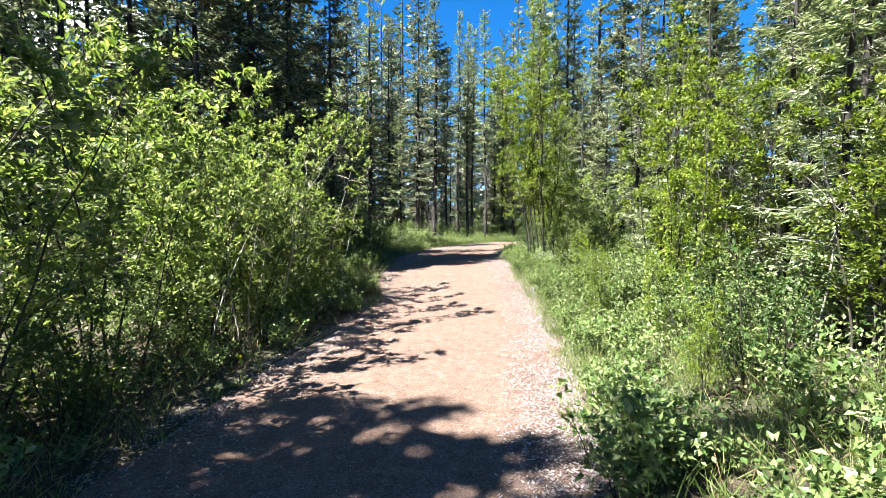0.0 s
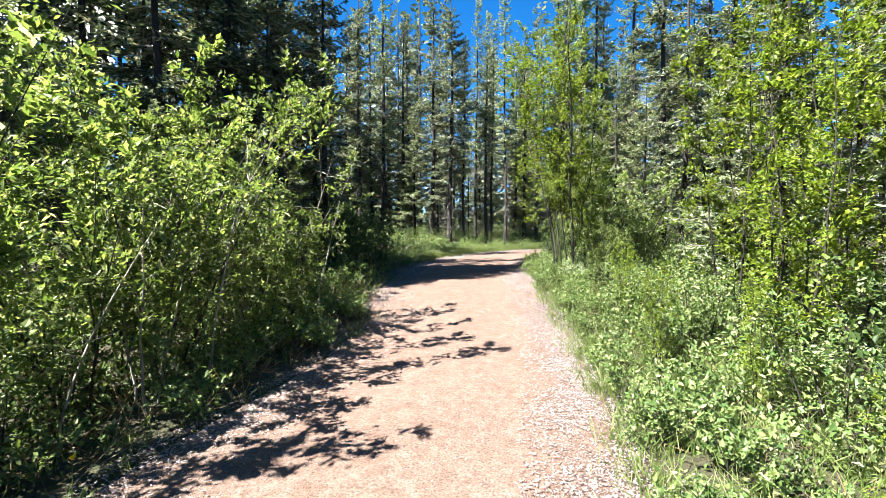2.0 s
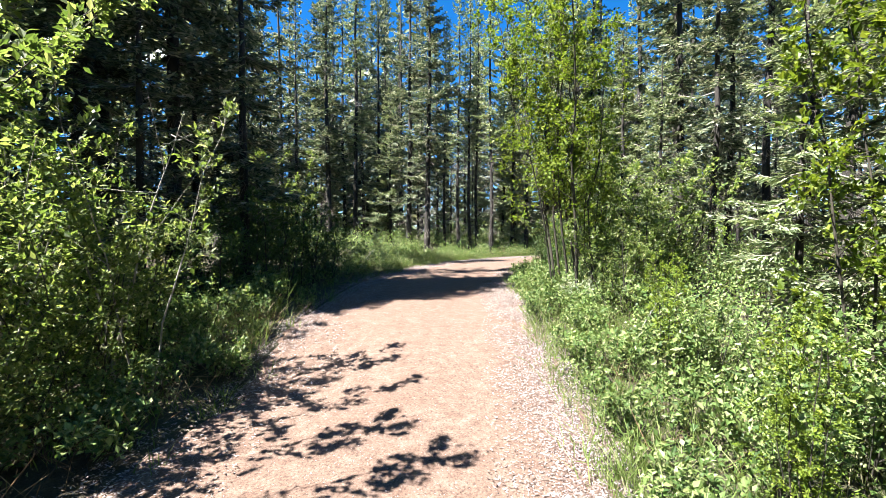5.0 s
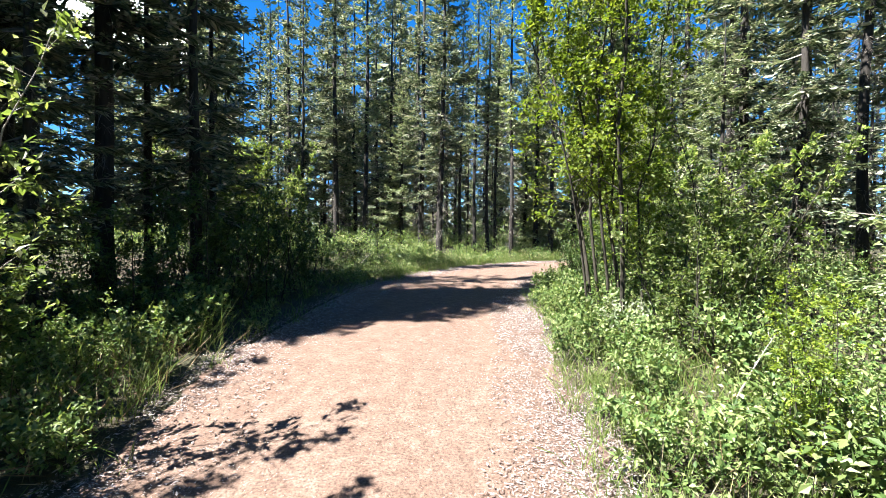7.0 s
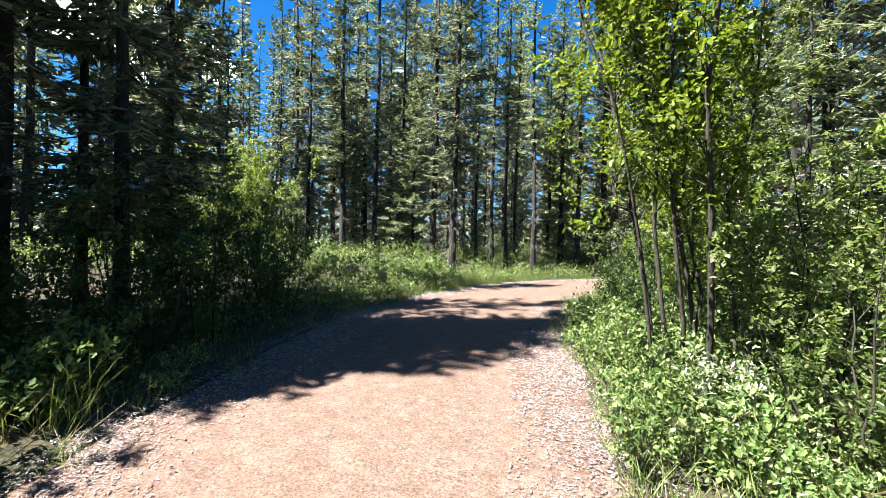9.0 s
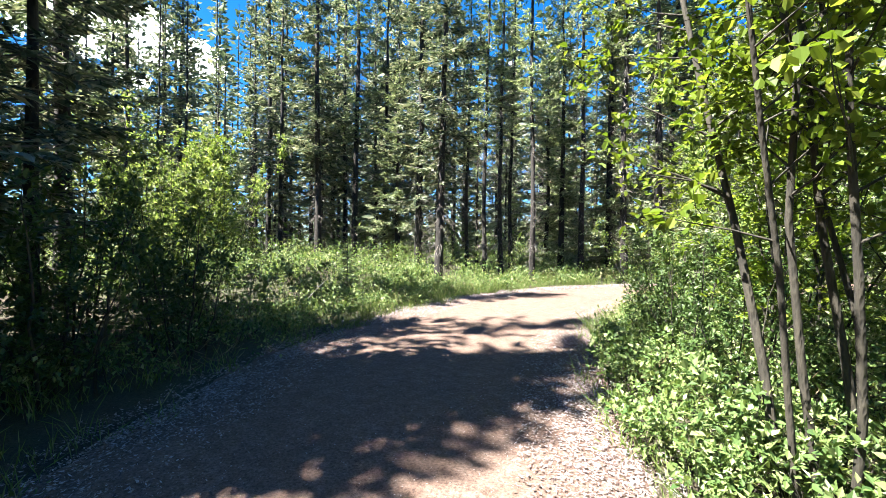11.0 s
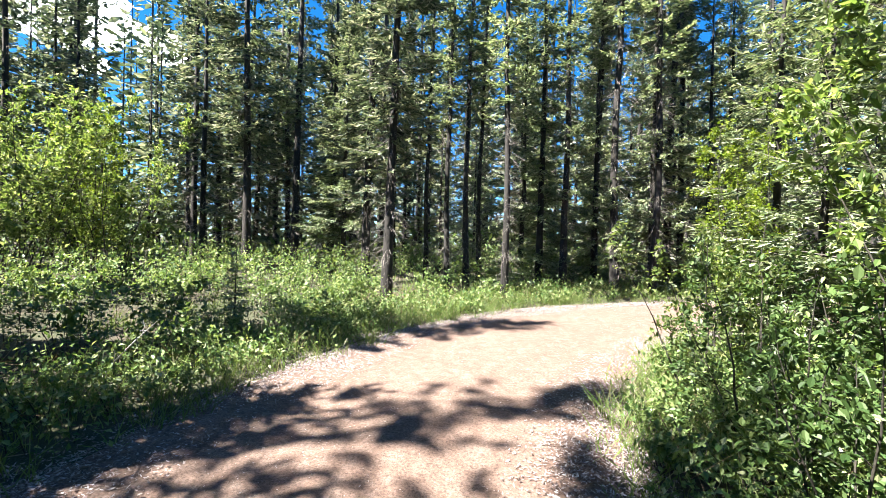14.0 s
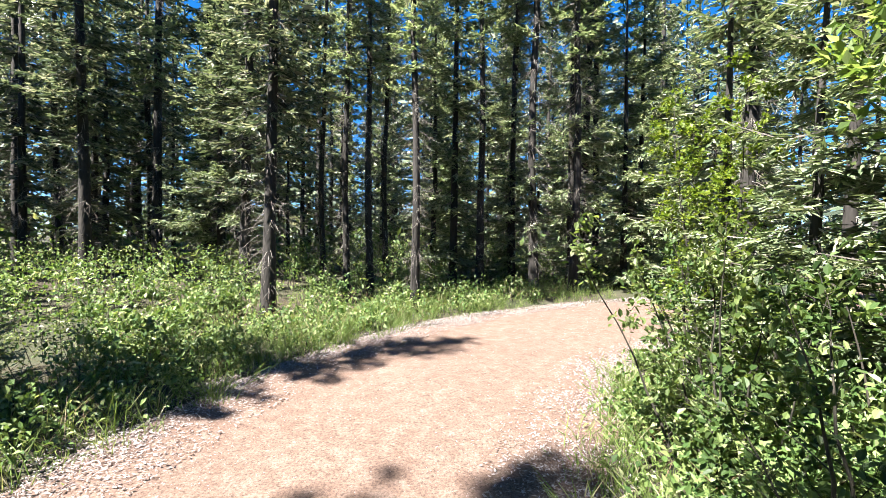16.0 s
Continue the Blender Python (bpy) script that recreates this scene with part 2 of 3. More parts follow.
class Builder:
    """Gathers blades (two triangles each, folded along the midrib) and tubes into one mesh."""

    def __init__(self):
        self.v, self.tri, self.quad, self.n = [], [], [], 0

    def blades(self, at, along, across, length, width, belly=0.45, fold=0.25, oval=False):
        at, along, across = (np.asarray(a, float) for a in (at, along, across))
        k = len(at)
        if not k:
            return
        length, width = np.broadcast_to(length, k)[:, None], np.broadcast_to(width, k)[:, None]
        along = along / (np.linalg.norm(along, axis=1, keepdims=True) + 1e-9)
        across = across - along * (across * along).sum(1, keepdims=True)
        across = across / (np.linalg.norm(across, axis=1, keepdims=True) + 1e-9)
        up = np.cross(across, along)
        mid = at + along * length * belly
        lift = up * width * fold
        if oval:
            tip, a, c = at + along * length - lift, at + along * length * 0.28 + lift, at + along * length * 0.68 + lift * 0.6
            six = np.stack([at, a - across * width * 0.42, c - across * width * 0.44, tip, c + across * width * 0.44, a + across * width * 0.42], 1)
            self.v.append(six.reshape(-1, 3))
            i = self.n + 6 * np.arange(k)[:, None]
            self.quad.append(np.concatenate([i + [0, 5, 4, 3], i + [0, 3, 2, 1]], 0))
            self.n += 6 * k
            return
        quad = np.stack([at, mid - across * width / 2 + lift, at + along * length, mid + across * width / 2 + lift], 1)
        self.v.append(quad.reshape(-1, 3))
        i = self.n + 4 * np.arange(k)[:, None]
        self.tri.append(np.concatenate([i + [0, 3, 2], i + [0, 2, 1]], 0))
        self.n += 4 * k

    def tube(self, pts, radii, sides=5):
        pts = np.asarray(pts, float)
        k = len(pts)
        d = np.gradient(pts, axis=0)
        d /= np.linalg.norm(d, axis=1, keepdims=True) + 1e-9
        ref = np.array([1.0, 0, 0]) if abs(d[:, 0]).mean() < 0.8 else np.array([0, 0, 1.0])
        a = np.cross(d, ref)
        a /= np.linalg.norm(a, axis=1, keepdims=True) + 1e-9
        b = np.cross(d, a)
        ang = np.arange(sides) * 2 * np.pi / sides
        ring = pts[:, None] + np.asarray(radii, float)[:, None, None] * (np.cos(ang)[None, :, None] * a[:, None] + np.sin(ang)[None, :, None] * b[:, None])
        self.v.append(ring.reshape(-1, 3))
        i, j = np.meshgrid(np.arange(k - 1), np.arange(sides), indexing="ij")
        i, j = i.ravel(), j.ravel()
        q = self.n + np.column_stack([i * sides + j, (i + 1) * sides + j, (i + 1) * sides + (j + 1) % sides, i * sides + (j + 1) % sides])
        self.quad.append(q)
        self.n += k * sides

    def mesh(self, name, mat, smooth=False):
        faces = ([np.concatenate(self.tri)] if self.tri else []) + ([np.concatenate(self.quad)] if self.quad else [])
        return mesh_of(name, np.concatenate(self.v), faces, mat, smooth)


def part(name, me, parent, label=""):
    ob = new(name, me)
    ob.parent = parent
    return tagged(ob, label, kind="stuff" if name in ("crown", "deadwood", "leaves") else "")


def unit(rng, k):
    v = rng.normal(size=(k, 3))
    return v / np.linalg.norm(v, axis=1, keepdims=True)


# ---- ground, path ----
def grid_axis(lo, hi, fine, step):
    core = np.arange(lo, hi + 1e-6, step)
    grow = np.cumsum(step * 1.25 ** np.arange(1, 30))
    grow = grow[grow < fine]
    return np.concatenate([lo - grow[::-1], core, hi + grow])


def build_ground():
    xs, ys = grid_axis(-8, 12, 500, 0.25), grid_axis(-4, 28, 500, 0.25)
    gx, gy = np.meshgrid(xs, ys, indexing="ij")
    z = land(gx.ravel(), gy.ravel())
    nx, ny = len(xs), len(ys)
    i, j = np.meshgrid(np.arange(nx - 1), np.arange(ny - 1), indexing="ij")
    q = (i * ny + j).ravel()
    me = mesh_of("ground", np.column_stack([gx.ravel(), gy.ravel(), z]), [np.column_stack([q, q + ny, q + ny + 1, q + 1])], SOIL, True)
    tagged(new("ground", me), "dark forest soil with moss and litter", "ground", kind="structure")


def build_path():
    n, cols = len(MID), 33
    u = np.linspace(-1.06, 1.06, cols)
    rng = np.random.default_rng(5)
    rough = np.cumsum(rng.normal(0, 0.05, (n, 2)), axis=0)
    rough -= np.array([np.convolve(rough[:, k], np.ones(25) / 25, "same") for k in (0, 1)]).T
    rough = np.clip(rough, -0.22, 0.2)
    half = (RIGHT - LEFT) / 2
    p = MID[:, None] + half[:, None] * u[None, :, None]
    p += (half / HALF[:, None])[:, None] * (np.where(u < 0, rough[:, :1], rough[:, 1:]) * np.abs(u) ** 3)[:, :, None]
    base = np.interp(p[..., 1], LAND_Y, LAND_Z)
    z = base + 0.03 * (1 - np.abs(u) ** 2.5)[None] - 0.05 * (np.abs(u) > 1.01)[None] + 0.006 * wave(p[..., 0] * 3, p[..., 1] * 3)
    z -= 0.018 * np.exp(-((np.abs(u) - 0.45) / 0.14) ** 2)[None]
    i, j = np.meshgrid(np.arange(n - 1), np.arange(cols - 1), indexing="ij")
    q = (i * cols + j).ravel()
    me = mesh_of("path", np.column_stack([p.reshape(-1, 2), z.ravel()]), [np.column_stack([q, q + 1, q + cols + 1, q + cols])], DIRT, True)
    tagged(new("path", me), "reddish trodden dirt footpath strewn with wood chips", "path", kind="structure")


build_ground()
build_path()


# ---- conifers ----
def spruce(name, seed, H, bare, R, step, twig, blade, sides=7, dead=0.6, thick=1.0, label="", reps=2, gaps=0.0, needle=None):
    """A spruce at the origin: trunk, crown of drooping branches, dead lower twigs. bare: where the live crown begins."""
    rng = np.random.default_rng(seed)
    thing = new(name)
    tr = Builder()
    zs = np.linspace(-0.15, H, 12)
    lean = np.cumsum(rng.normal(0, 0.02, (12, 2)), axis=0) * H / 12
    lean -= lean[1]
    r0 = (0.0085 * H + 0.012) * thick
    rad = r0 * (1 - np.clip(zs, 0, H) / H) ** 0.8 + 0.008
    rad[0] *= 1.3
    rad[1] *= 1.06
    tr.tube(np.column_stack([lean, zs]), rad, sides)
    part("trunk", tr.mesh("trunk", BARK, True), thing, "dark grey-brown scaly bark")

    def centre(z):
        return np.column_stack([np.interp(z, zs, lean[:, 0]), np.interp(z, zs, lean[:, 1]), z])

    limbs, crown = Builder(), Builder()
    z = bare
    at, al, ac, ln, wd = [], [], [], [], []
    while z < H - 0.15:
        f = (z - bare) / (H - bare)
        if rng.random() < gaps:
            z += step
            continue
        for _ in range(rng.integers(3, 6)):
            az = rng.uniform(0, 2 * np.pi)
            L = R * (1 - f) ** 0.75 * rng.uniform(0.55, 1.1) * min(1.0, 0.55 + 2.2 * f) + 0.12
            zz = z + rng.uniform(-0.5, 0.5) * step
            slope = -0.38 + 0.75 * f + rng.normal(0, 0.1)
            k = 6
            t = np.linspace(0, 1, k)
            out = np.array([math.cos(az), math.sin(az), 0])
            c = centre(np.array([zz]))[0]
            pts = c + out * (t * L)[:, None] + np.array([0, 0, 1.0]) * (slope * t * L + 0.16 * L * t ** 2 - 0.1 * L * np.sin(t * 3.1))[:, None]
            if sides > 5:
                limbs.tube(pts[[0, 2, 5]], np.array([0.016, 0.010, 0.003]) * (0.5 + L / 2), 3)
            else:
                limbs.blades(pts[:1], pts[-1:] - pts[:1], [[0, 0, 1.0]], L, 0.03, belly=0.2)
            m = max(3, int(L / twig))
            tt = np.linspace(0.16, 1.0, m) + rng.uniform(-0.03, 0.03, m)
            base = np.column_stack([np.interp(tt, t, pts[:, i]) for i in range(3)])
            side = np.array([-out[1], out[0], 0])
            for s in (-1, 1):
                for rep in range(reps):
                    d = out * rng.uniform(0.5, 1.1, (m, 1)) + side * s * rng.uniform(0.5, 1.0, (m, 1)) + np.array([0, 0, 1.0]) * rng.uniform(-0.55, 0.12, (m, 1))
                    at.append(base + rng.normal(0, 0.03, (m, 3)))
                    al.append(d)
                    ac.append(np.array([0, 0, 1.0]) * rng.uniform(-0.8, 0.8, (m, 1)) + np.cross(d, [0, 0, 1.0]))
                    ln.append((0.10 + 0.30 * L * (1.05 - tt)) * rng.uniform(0.6, 1.2, m))
                    wd.append(np.full(m, blade) * rng.uniform(0.6, 1.25, m))
            at.append(pts[-2:-1])
            al.append(pts[-1:] - pts[-2:-1])
            ac.append(side[None])
            ln.append(np.array([0.25 + 0.1 * L]))
            wd.append(np.array([blade]))
        z += step * rng.uniform(0.7, 1.3)
    at, al, ac, ln, wd = (np.concatenate(a) for a in (at, al, ac, ln, wd))
    reach = min(0.55, 6.5 * blade)
    crown.blades(at, al, ac, np.minimum(ln, reach), wd, belly=0.45, fold=0.2)
    al = al / np.linalg.norm(al, axis=1, keepdims=True)
    sub = rng.random(len(at)) < 0.5
    crown.blades(at[sub] + al[sub] * np.minimum(ln, reach)[sub, None] * 0.45, al[sub] + unit(rng, sub.sum()) * 0.9, ac[sub], np.minimum(ln, reach)[sub] * 0.55, wd[sub] * 0.8, fold=0.15)
    part("crown", crown.mesh("crown", needle or NEEDLE), thing, "grey-green needled branches")
    if dead:
        n = int((bare + 2 - 0.6) / 0.16 * dead * 2)
        for _ in range(max(n, 2)):
            zz = rng.uniform(0.7, bare + 3.0)
            az = rng.uniform(0, 2 * np.pi)
            L = rng.uniform(0.15, 0.6) * min(1.15, R)
            out = np.array([math.cos(az), math.sin(az), rng.uniform(-0.9, 0.25)])
            c = centre(np.array([zz]))[0]
            t = np.linspace(0, 1, 3)
            pts = c + out * (t * L)[:, None] - np.array([0, 0, 0.25 * L]) * (t ** 2)[:, None]
            if sides > 5:
                limbs.tube(pts, [0.007, 0.004, 0.0015], 3)
            else:
                limbs.blades(pts[:1], pts[-1:] - pts[:1], [[0, 0, 1.0]], L, 0.016, belly=0.2)
            m = 6
            tt = rng.uniform(0.15, 1, m)
            b = np.column_stack([np.interp(tt, t, pts[:, i]) for i in range(3)])
            limbs.blades(b, out + unit(rng, m) * 0.9 - [0, 0, 0.4], unit(rng, m), rng.uniform(0.12, 0.4, m), 0.006 * max(1, blade / 0.075), fold=0.4)
    part("deadwood", limbs.mesh("deadwood", DEAD), thing, "bare grey dead lower branches")
    return tagged(thing, label or "tall dark spruce tree with bare grey lower branches", "conifer tree", "spruces of the forest")


# ---- broad-leaved shrubs ----
def stem_line(rng, base, height, lean, az, k=9, wob=0.09):
    t = np.linspace(0, 1, k)
    out = np.array([math.cos(az), math.sin(az), 0])
    pts = base + out * (lean * height * t ** 1.4)[:, None] + np.array([0, 0, 1.0]) * (height * t)[:, None]
    w = np.cumsum(rng.normal(0, wob * height / k, (k, 3)), axis=0)
    w -= w[0]
    w[:, 2] *= 0.3
    return pts + w


def leafy(thing, rng, leaves, stems, height, spread, leaf, per, lean, low, bough, radius, stem_mat, leaf_mat, clump=0.10, narrow=0.55, twist=0.0, oval=False, fine=True):
    """Stems with side branches and twigs, leaves along the twigs, into parts of thing."""
    at, al = [], []
    for s in range(stems):
        st = Builder()
        az = 2 * np.pi * (s + rng.uniform(-0.3, 0.3)) / max(stems, 1) + twist
        h = height * rng.uniform(0.72, 1.05)
        base = np.array([math.cos(az), math.sin(az), 0]) * rng.uniform(0.02, spread) + np.array([0, 0, -0.06])
        line = stem_line(rng, base, h, lean * rng.uniform(0.4, 1.3), az)
        t = np.linspace(0, 1, len(line))
        r = radius * rng.uniform(0.7, 1.15)
        st.tube(line if fine else line[::3], r * (1 - 0.85 * (t if fine else t[::3])), 6 if fine else 3)
        nb = max(3, int(h * per))
        for b in range(nb):
            f = low + (1 - low) * (b + rng.uniform(0, 0.9)) / nb
            f = min(f, 0.98)
            o = np.array([np.interp(f, t, line[:, i]) for i in range(3)])
            a2 = rng.uniform(0, 2 * np.pi)
            L = bough * (1.15 - 0.75 * f) * rng.uniform(0.6, 1.25)
            d = np.array([math.cos(a2), math.sin(a2), rng.uniform(0.25, 1.0)])
            d /= np.linalg.norm(d)
            tt = np.linspace(0, 1, 4)
            bp = o + d * (tt * L)[:, None] + rng.normal(0, 0.04 * L, (4, 3)) * tt[:, None]
            if fine:
                st.tube(bp, np.array([0.45, 0.3, 0.18, 0.08]) * r * (1 - 0.6 * f), 3)
            else:
                st.tube(bp[::3], np.array([0.45, 0.1]) * r, 3)
            for w in range(4):
                g = rng.uniform(0.25, 1.0)
                q = np.array([np.interp(g, tt, bp[:, i]) for i in range(3)])
                d2 = d + unit(rng, 1)[0] * 0.9
                d2 /= np.linalg.norm(d2)
                l2 = L * rng.uniform(0.25, 0.5)
                if fine:
                    st.blades([q], [d2], [unit(rng, 1)[0]], l2, 0.25 * r, fold=0.5)
                m = max(2, int(leaves * rng.uniform(0.6, 1.4)))
                u = rng.uniform(0.1, 1.05, m)
                at.append(q + d2 * (u * l2)[:, None] + rng.normal(0, clump * 0.25, (m, 3)))
                al.append(d2 + unit(rng, m) * 1.1)
        m = leaves * 2
        u = rng.uniform(0.8, 1.02, m)
        at.append(np.column_stack([np.interp(u, t, line[:, i]) for i in range(3)]) + rng.normal(0, clump * 0.5, (m, 3)))
        al.append(unit(rng, m) + [0, 0, 0.6])
        part("stem", st.mesh("stem", stem_mat, True), thing)
    at, al = np.concatenate(at), np.concatenate(al)
    k = len(at)
    keep = at[:, 2] > 0.03
    at, al = at[keep], al[keep]
    k = len(at)
    fo = Builder()
    size = leaf * rng.uniform(0.55, 1.3, k)
    flat = np.cross(al, [0, 0, 1.0]) + unit(rng, k) * 0.7
    fo.blades(at, al, flat, size, size * narrow, belly=0.42, fold=0.18, oval=oval)
    part("leaves", fo.mesh("leaves", leaf_mat), thing)
    return thing


def shrub(name, seed, label, category, group, **kw):
    return tagged(leafy(new(name), np.random.default_rng(seed), **kw), label, category, group)


# ---- models, each built once; copies take their places below ----
def put(models, x, y, size=1.0, turn=None, which=None, dz=0.0, tip=(0, 0)):
    """A copy of one of the models, standing on the ground at x, y."""
    rng = PLACE
    i = rng.integers(len(models)) if which is None else which % len(models)
    a = rng.uniform(0, 360) if turn is None else turn
    z = float(land(x, y)[0]) + dz
    ob = copy_thing(models[i], pose(x, y, z, tip[0], tip[1], a))
    ob.scale = (size, size, size * rng.uniform(0.93, 1.07))
    return ob


PLACE = np.random.default_rng(21)


def drop(models):
    """The first models themselves leave the scene once copied."""
    for m in models:
        for o in (*m.children_recursive, m):
            bpy.data.objects.remove(o)


# ---- things: trees of the forest ----
# Models 1 and 3 take PALE_NEEDLE to brighten crowns their neighbours shade.
BIG = [spruce("spruce_tree", 100 + i, H, bare, R, 0.28, 0.10, 0.08, dead=2.6, thick=th, gaps=0.22 if R > 1.5 else 0.32, needle=needle, label=label)
       for i, (H, bare, R, th, needle, label) in enumerate([
           (16, 3.8, 1.75, 0.9, NEEDLE, ""), (17, 5.2, 1.15, 0.8, PALE_NEEDLE, "tall pale grey-green spruce with dead lower twigs"), (14.5, 2.6, 1.75, 0.85, NEEDLE, ""),
           (16, 5.6, 0.85, 0.62, PALE_NEEDLE, "slender pale grey-green spruce with dead lower twigs"), (11, 1.9, 1.9, 1.05, NEEDLE, "")])]
FULL = [spruce("spruce_tree", 120 + i, H, 0.45, R, 0.24, 0.06, 0.048, reps=2, dead=0.0, needle=PALE_NEEDLE, label="leafy pale green spruce tree branched to the ground")
        for i, (H, R) in enumerate([(6.0, 1.35), (8.5, 1.7), (10.0, 1.2)])]
MEDIUM = [spruce("spruce_tree", 140 + i, H, bare, R, 0.42, 0.17, 0.12, sides=5, dead=1.9, thick=th, gaps=0.14)
          for i, (H, bare, R, th) in enumerate([(16, 3.4, 1.7, 0.8), (18, 4.8, 1.45, 0.72), (14, 2.2, 1.7, 0.72), (16, 5.0, 1.25, 0.6), (11, 1.5, 1.5, 0.7)])]

COARSE = [spruce("spruce_tree", 160 + i, H, bare, R, 0.6, 0.28, 0.2, sides=4, dead=0.5, thick=th)
          for i, (H, bare, R, th) in enumerate([(19, 2.0, 2.1, 0.8), (21, 3.5, 1.9, 0.7), (16, 1.2, 2.0, 0.75)])]

YOUNG = [spruce("spruce_tree", 180 + i, H, 0.4, R, 0.34, 0.14, 0.10, sides=5, dead=0.05, needle=PALE_NEEDLE, label="young pale green spruce branched to the ground")
         for i, (H, R) in enumerate([(7.0, 1.4), (5.0, 1.2)])]

NEAR_TREES = [  # x, y, model, size
    (-3.24, 13.1, 4, 1.0), (-4.3, 12.6, 0, 1.22), (-5.0, 11.9, 0, 1.0), (-4.7, 14.0, 4, 0.9), (-6.4, 13.2, 0, 1.25), (-6.6, 11.4, 4, 1.15), (-3.9, 11.2, 4, 0.8), (-5.6, 10.2, 2, 1.0), (-4.7, 11.2, 0, 1.05), (-5.9, 12.4, 4, 1.1), (-4.1, 14.9, 4, 0.9), (-5.8, 16.9, 2, 1.36),
    (-8.0, 9.5, 0, 0.95), (-9.5, 8.4, 1, 1.0), (-10.5, 10.4, 0, 1.1), (-8.8, 11.3, 2, 1.1), (-12.0, 8.8, 1, 1.1), (-7.6, 12.6, 2, 1.0), (-11.4, 12.4, 0, 1.1), (-13.2, 7.2, 0, 1.1), (-9.6, 13.6, 3, 1.0), (-7.3, 7.4, 2, 0.85),
    (-1.45, 25.6, 2, 1.0), (-0.45, 23.4, 0, 0.86), (0.2, 26.2, 3, 0.75), (0.85, 24.9, 3, 0.75), (1.35, 24.7, 3, 0.8), (1.75, 26.8, 3, 0.8), (2.2, 23.0, 3, 0.8),
    (3.95, 25.2, 1, 0.75), (5.2, 26.7, 3, 1.0), (5.3, 25.3, 3, 1.1), (6.2, 24.9, 3, 1.0), (7.0, 26.0, 3, 1.1), (7.8, 26.9, 3, 1.0),
    (-7.7, 28.2, 2, 1.05), (-5.7, 27.3, 0, 1.0), (-4.7, 28.8, 1, 1.0), (-3.6, 29.5, 2, 1.0),
    (7.2, 21.0, 1, 1.15), (8.1, 20.2, 3, 1.1), (6.9, 17.2, 0, 1.0), (8.6, 17.9, 2, 1.0), (6.3, 14.6, 2, 0.8), (7.6, 12.8, 1, 1.0), (8.6, 10.4, 0, 1.0), (7.4, 8.0, 3, 0.9), (9.2, 6.2, 2, 1.0),
    (-5.6, 0.2, 2, 1.15), (-7.2, -1.2, 0, 0.95), (-4.6, -1.7, 2, 0.8), (-5.2, 1.0, 4, 0.9), (-8.5, -0.8, 1, 1.0), (-6.4, -0.2, 2, 1.1), (-7.4, 0.4, 0, 0.9), (-9.4, 0.0, 1, 1.0), (-4.5, 0.0, 2, 1.0), (-6.6, 0.6, 0, 0.95), (-5.3, 0.45, 1, 1.1), (-6.2, -0.7, 0, 1.15),
]
for x, y, k, s in NEAR_TREES:
    put(MEDIUM if x < -6 or y < 2 else BIG, x, y, s * (0.8 if y < 2 else 0.76 if x < -2 and y < 18 else 0.82 if x > 5.5 and y < 22 else 1.0), which=4 if y < 2 and x > -5.7 else k)
for x, y, k, s in [(3.4, 25.7, 2, 1.0), (4.95, 25.85, 2, 0.9), (6.4, 25.5, 2, 1.05), (5.4, 17.4, 1, 0.8), (5.0, 5.6, 0, 0.9), (5.9, 7.6, 1, 0.8), (6.2, 3.0, 1, 0.8), (5.3, 10.8, 0, 0.8), (5.6, 19.6, 0, 0.95), (4.9, 17.9, 0, 0.75), (5.8, 16.0, 0, 0.9), (7.9, 25.6, 1, 0.95), (3.1, 27.4, 1, 1.0), (8.8, 26.2, 1, 1.0), (-2.6, 27.6, 1, 1.0), (-6.6, 29.8, 1, 1.1), (-1.85, 19.2, 0, 0.22), (6.0, 10.2, 1, 0.85), (-6.5, 8.2, 0, 0.8)]:
    put(FULL, x, y, s, which=k)

LIT = [(4.6, 10.9), (17.1, 18.9), (20.4, 21.6)]  # stretches of the path in full sun
TREES = [(t[0], t[1]) for t in NEAR_TREES]


def shades_path(x, y, h, r=1.0):
    """Whether a tree of that height would lay its shadow on the path's sunny stretches or the sunny growth beside it."""
    for s in np.arange(0.8, h / math.tan(radians(SUN_ELEV)), 0.5):
        px, py = x - SUN_FROM.x * s, y - SUN_FROM.y * s
        if -2.6 < px < 2.2 and any(p - r < py < q + r for p, q in LIT):
            return True
        if (2.2 < px < 5.0 and 3 < py < 22) or (-7 < px < 9 and 16.8 < py < 27.5) or (-6 < px < -2 and 4 < py < 10):
            return True
    return False


def open_view(x, y):
    """The gap in the forest to the north-west, with low growth."""
    dx, dy = x - 1.1, y - 12.0
    if dy < 1.5:
        return False
    bearing = math.degrees(math.atan2(-dx, dy))
    return (31 < bearing < 39 and math.hypot(dx, dy) < 34) or (40 < bearing < 70 and y > 15.5 and math.hypot(dx, dy) < 19)


def forest(count, lo, hi, gap, seed, x0, x1, y0, y1, h):
    rng = np.random.default_rng(seed)
    out = []
    for _ in range(count * 40):
        x, y = rng.uniform(x0, x1), rng.uniform(y0, y1)
        d = off_path(x, y)[0][0]
        if not lo < d < hi or open_view(x, y) or shades_path(x, y, h):
            continue
        if any((x - a) ** 2 + (y - b) ** 2 < gap * gap for a, b in TREES):
            continue
        if (-9 < x < -1 and 2 < y < 10) or (-3 < x < 16 and 26 < y < 33):
            continue
        TREES.append((x, y))
        out.append((x, y))
        if len(out) >= count:
            break
    return out


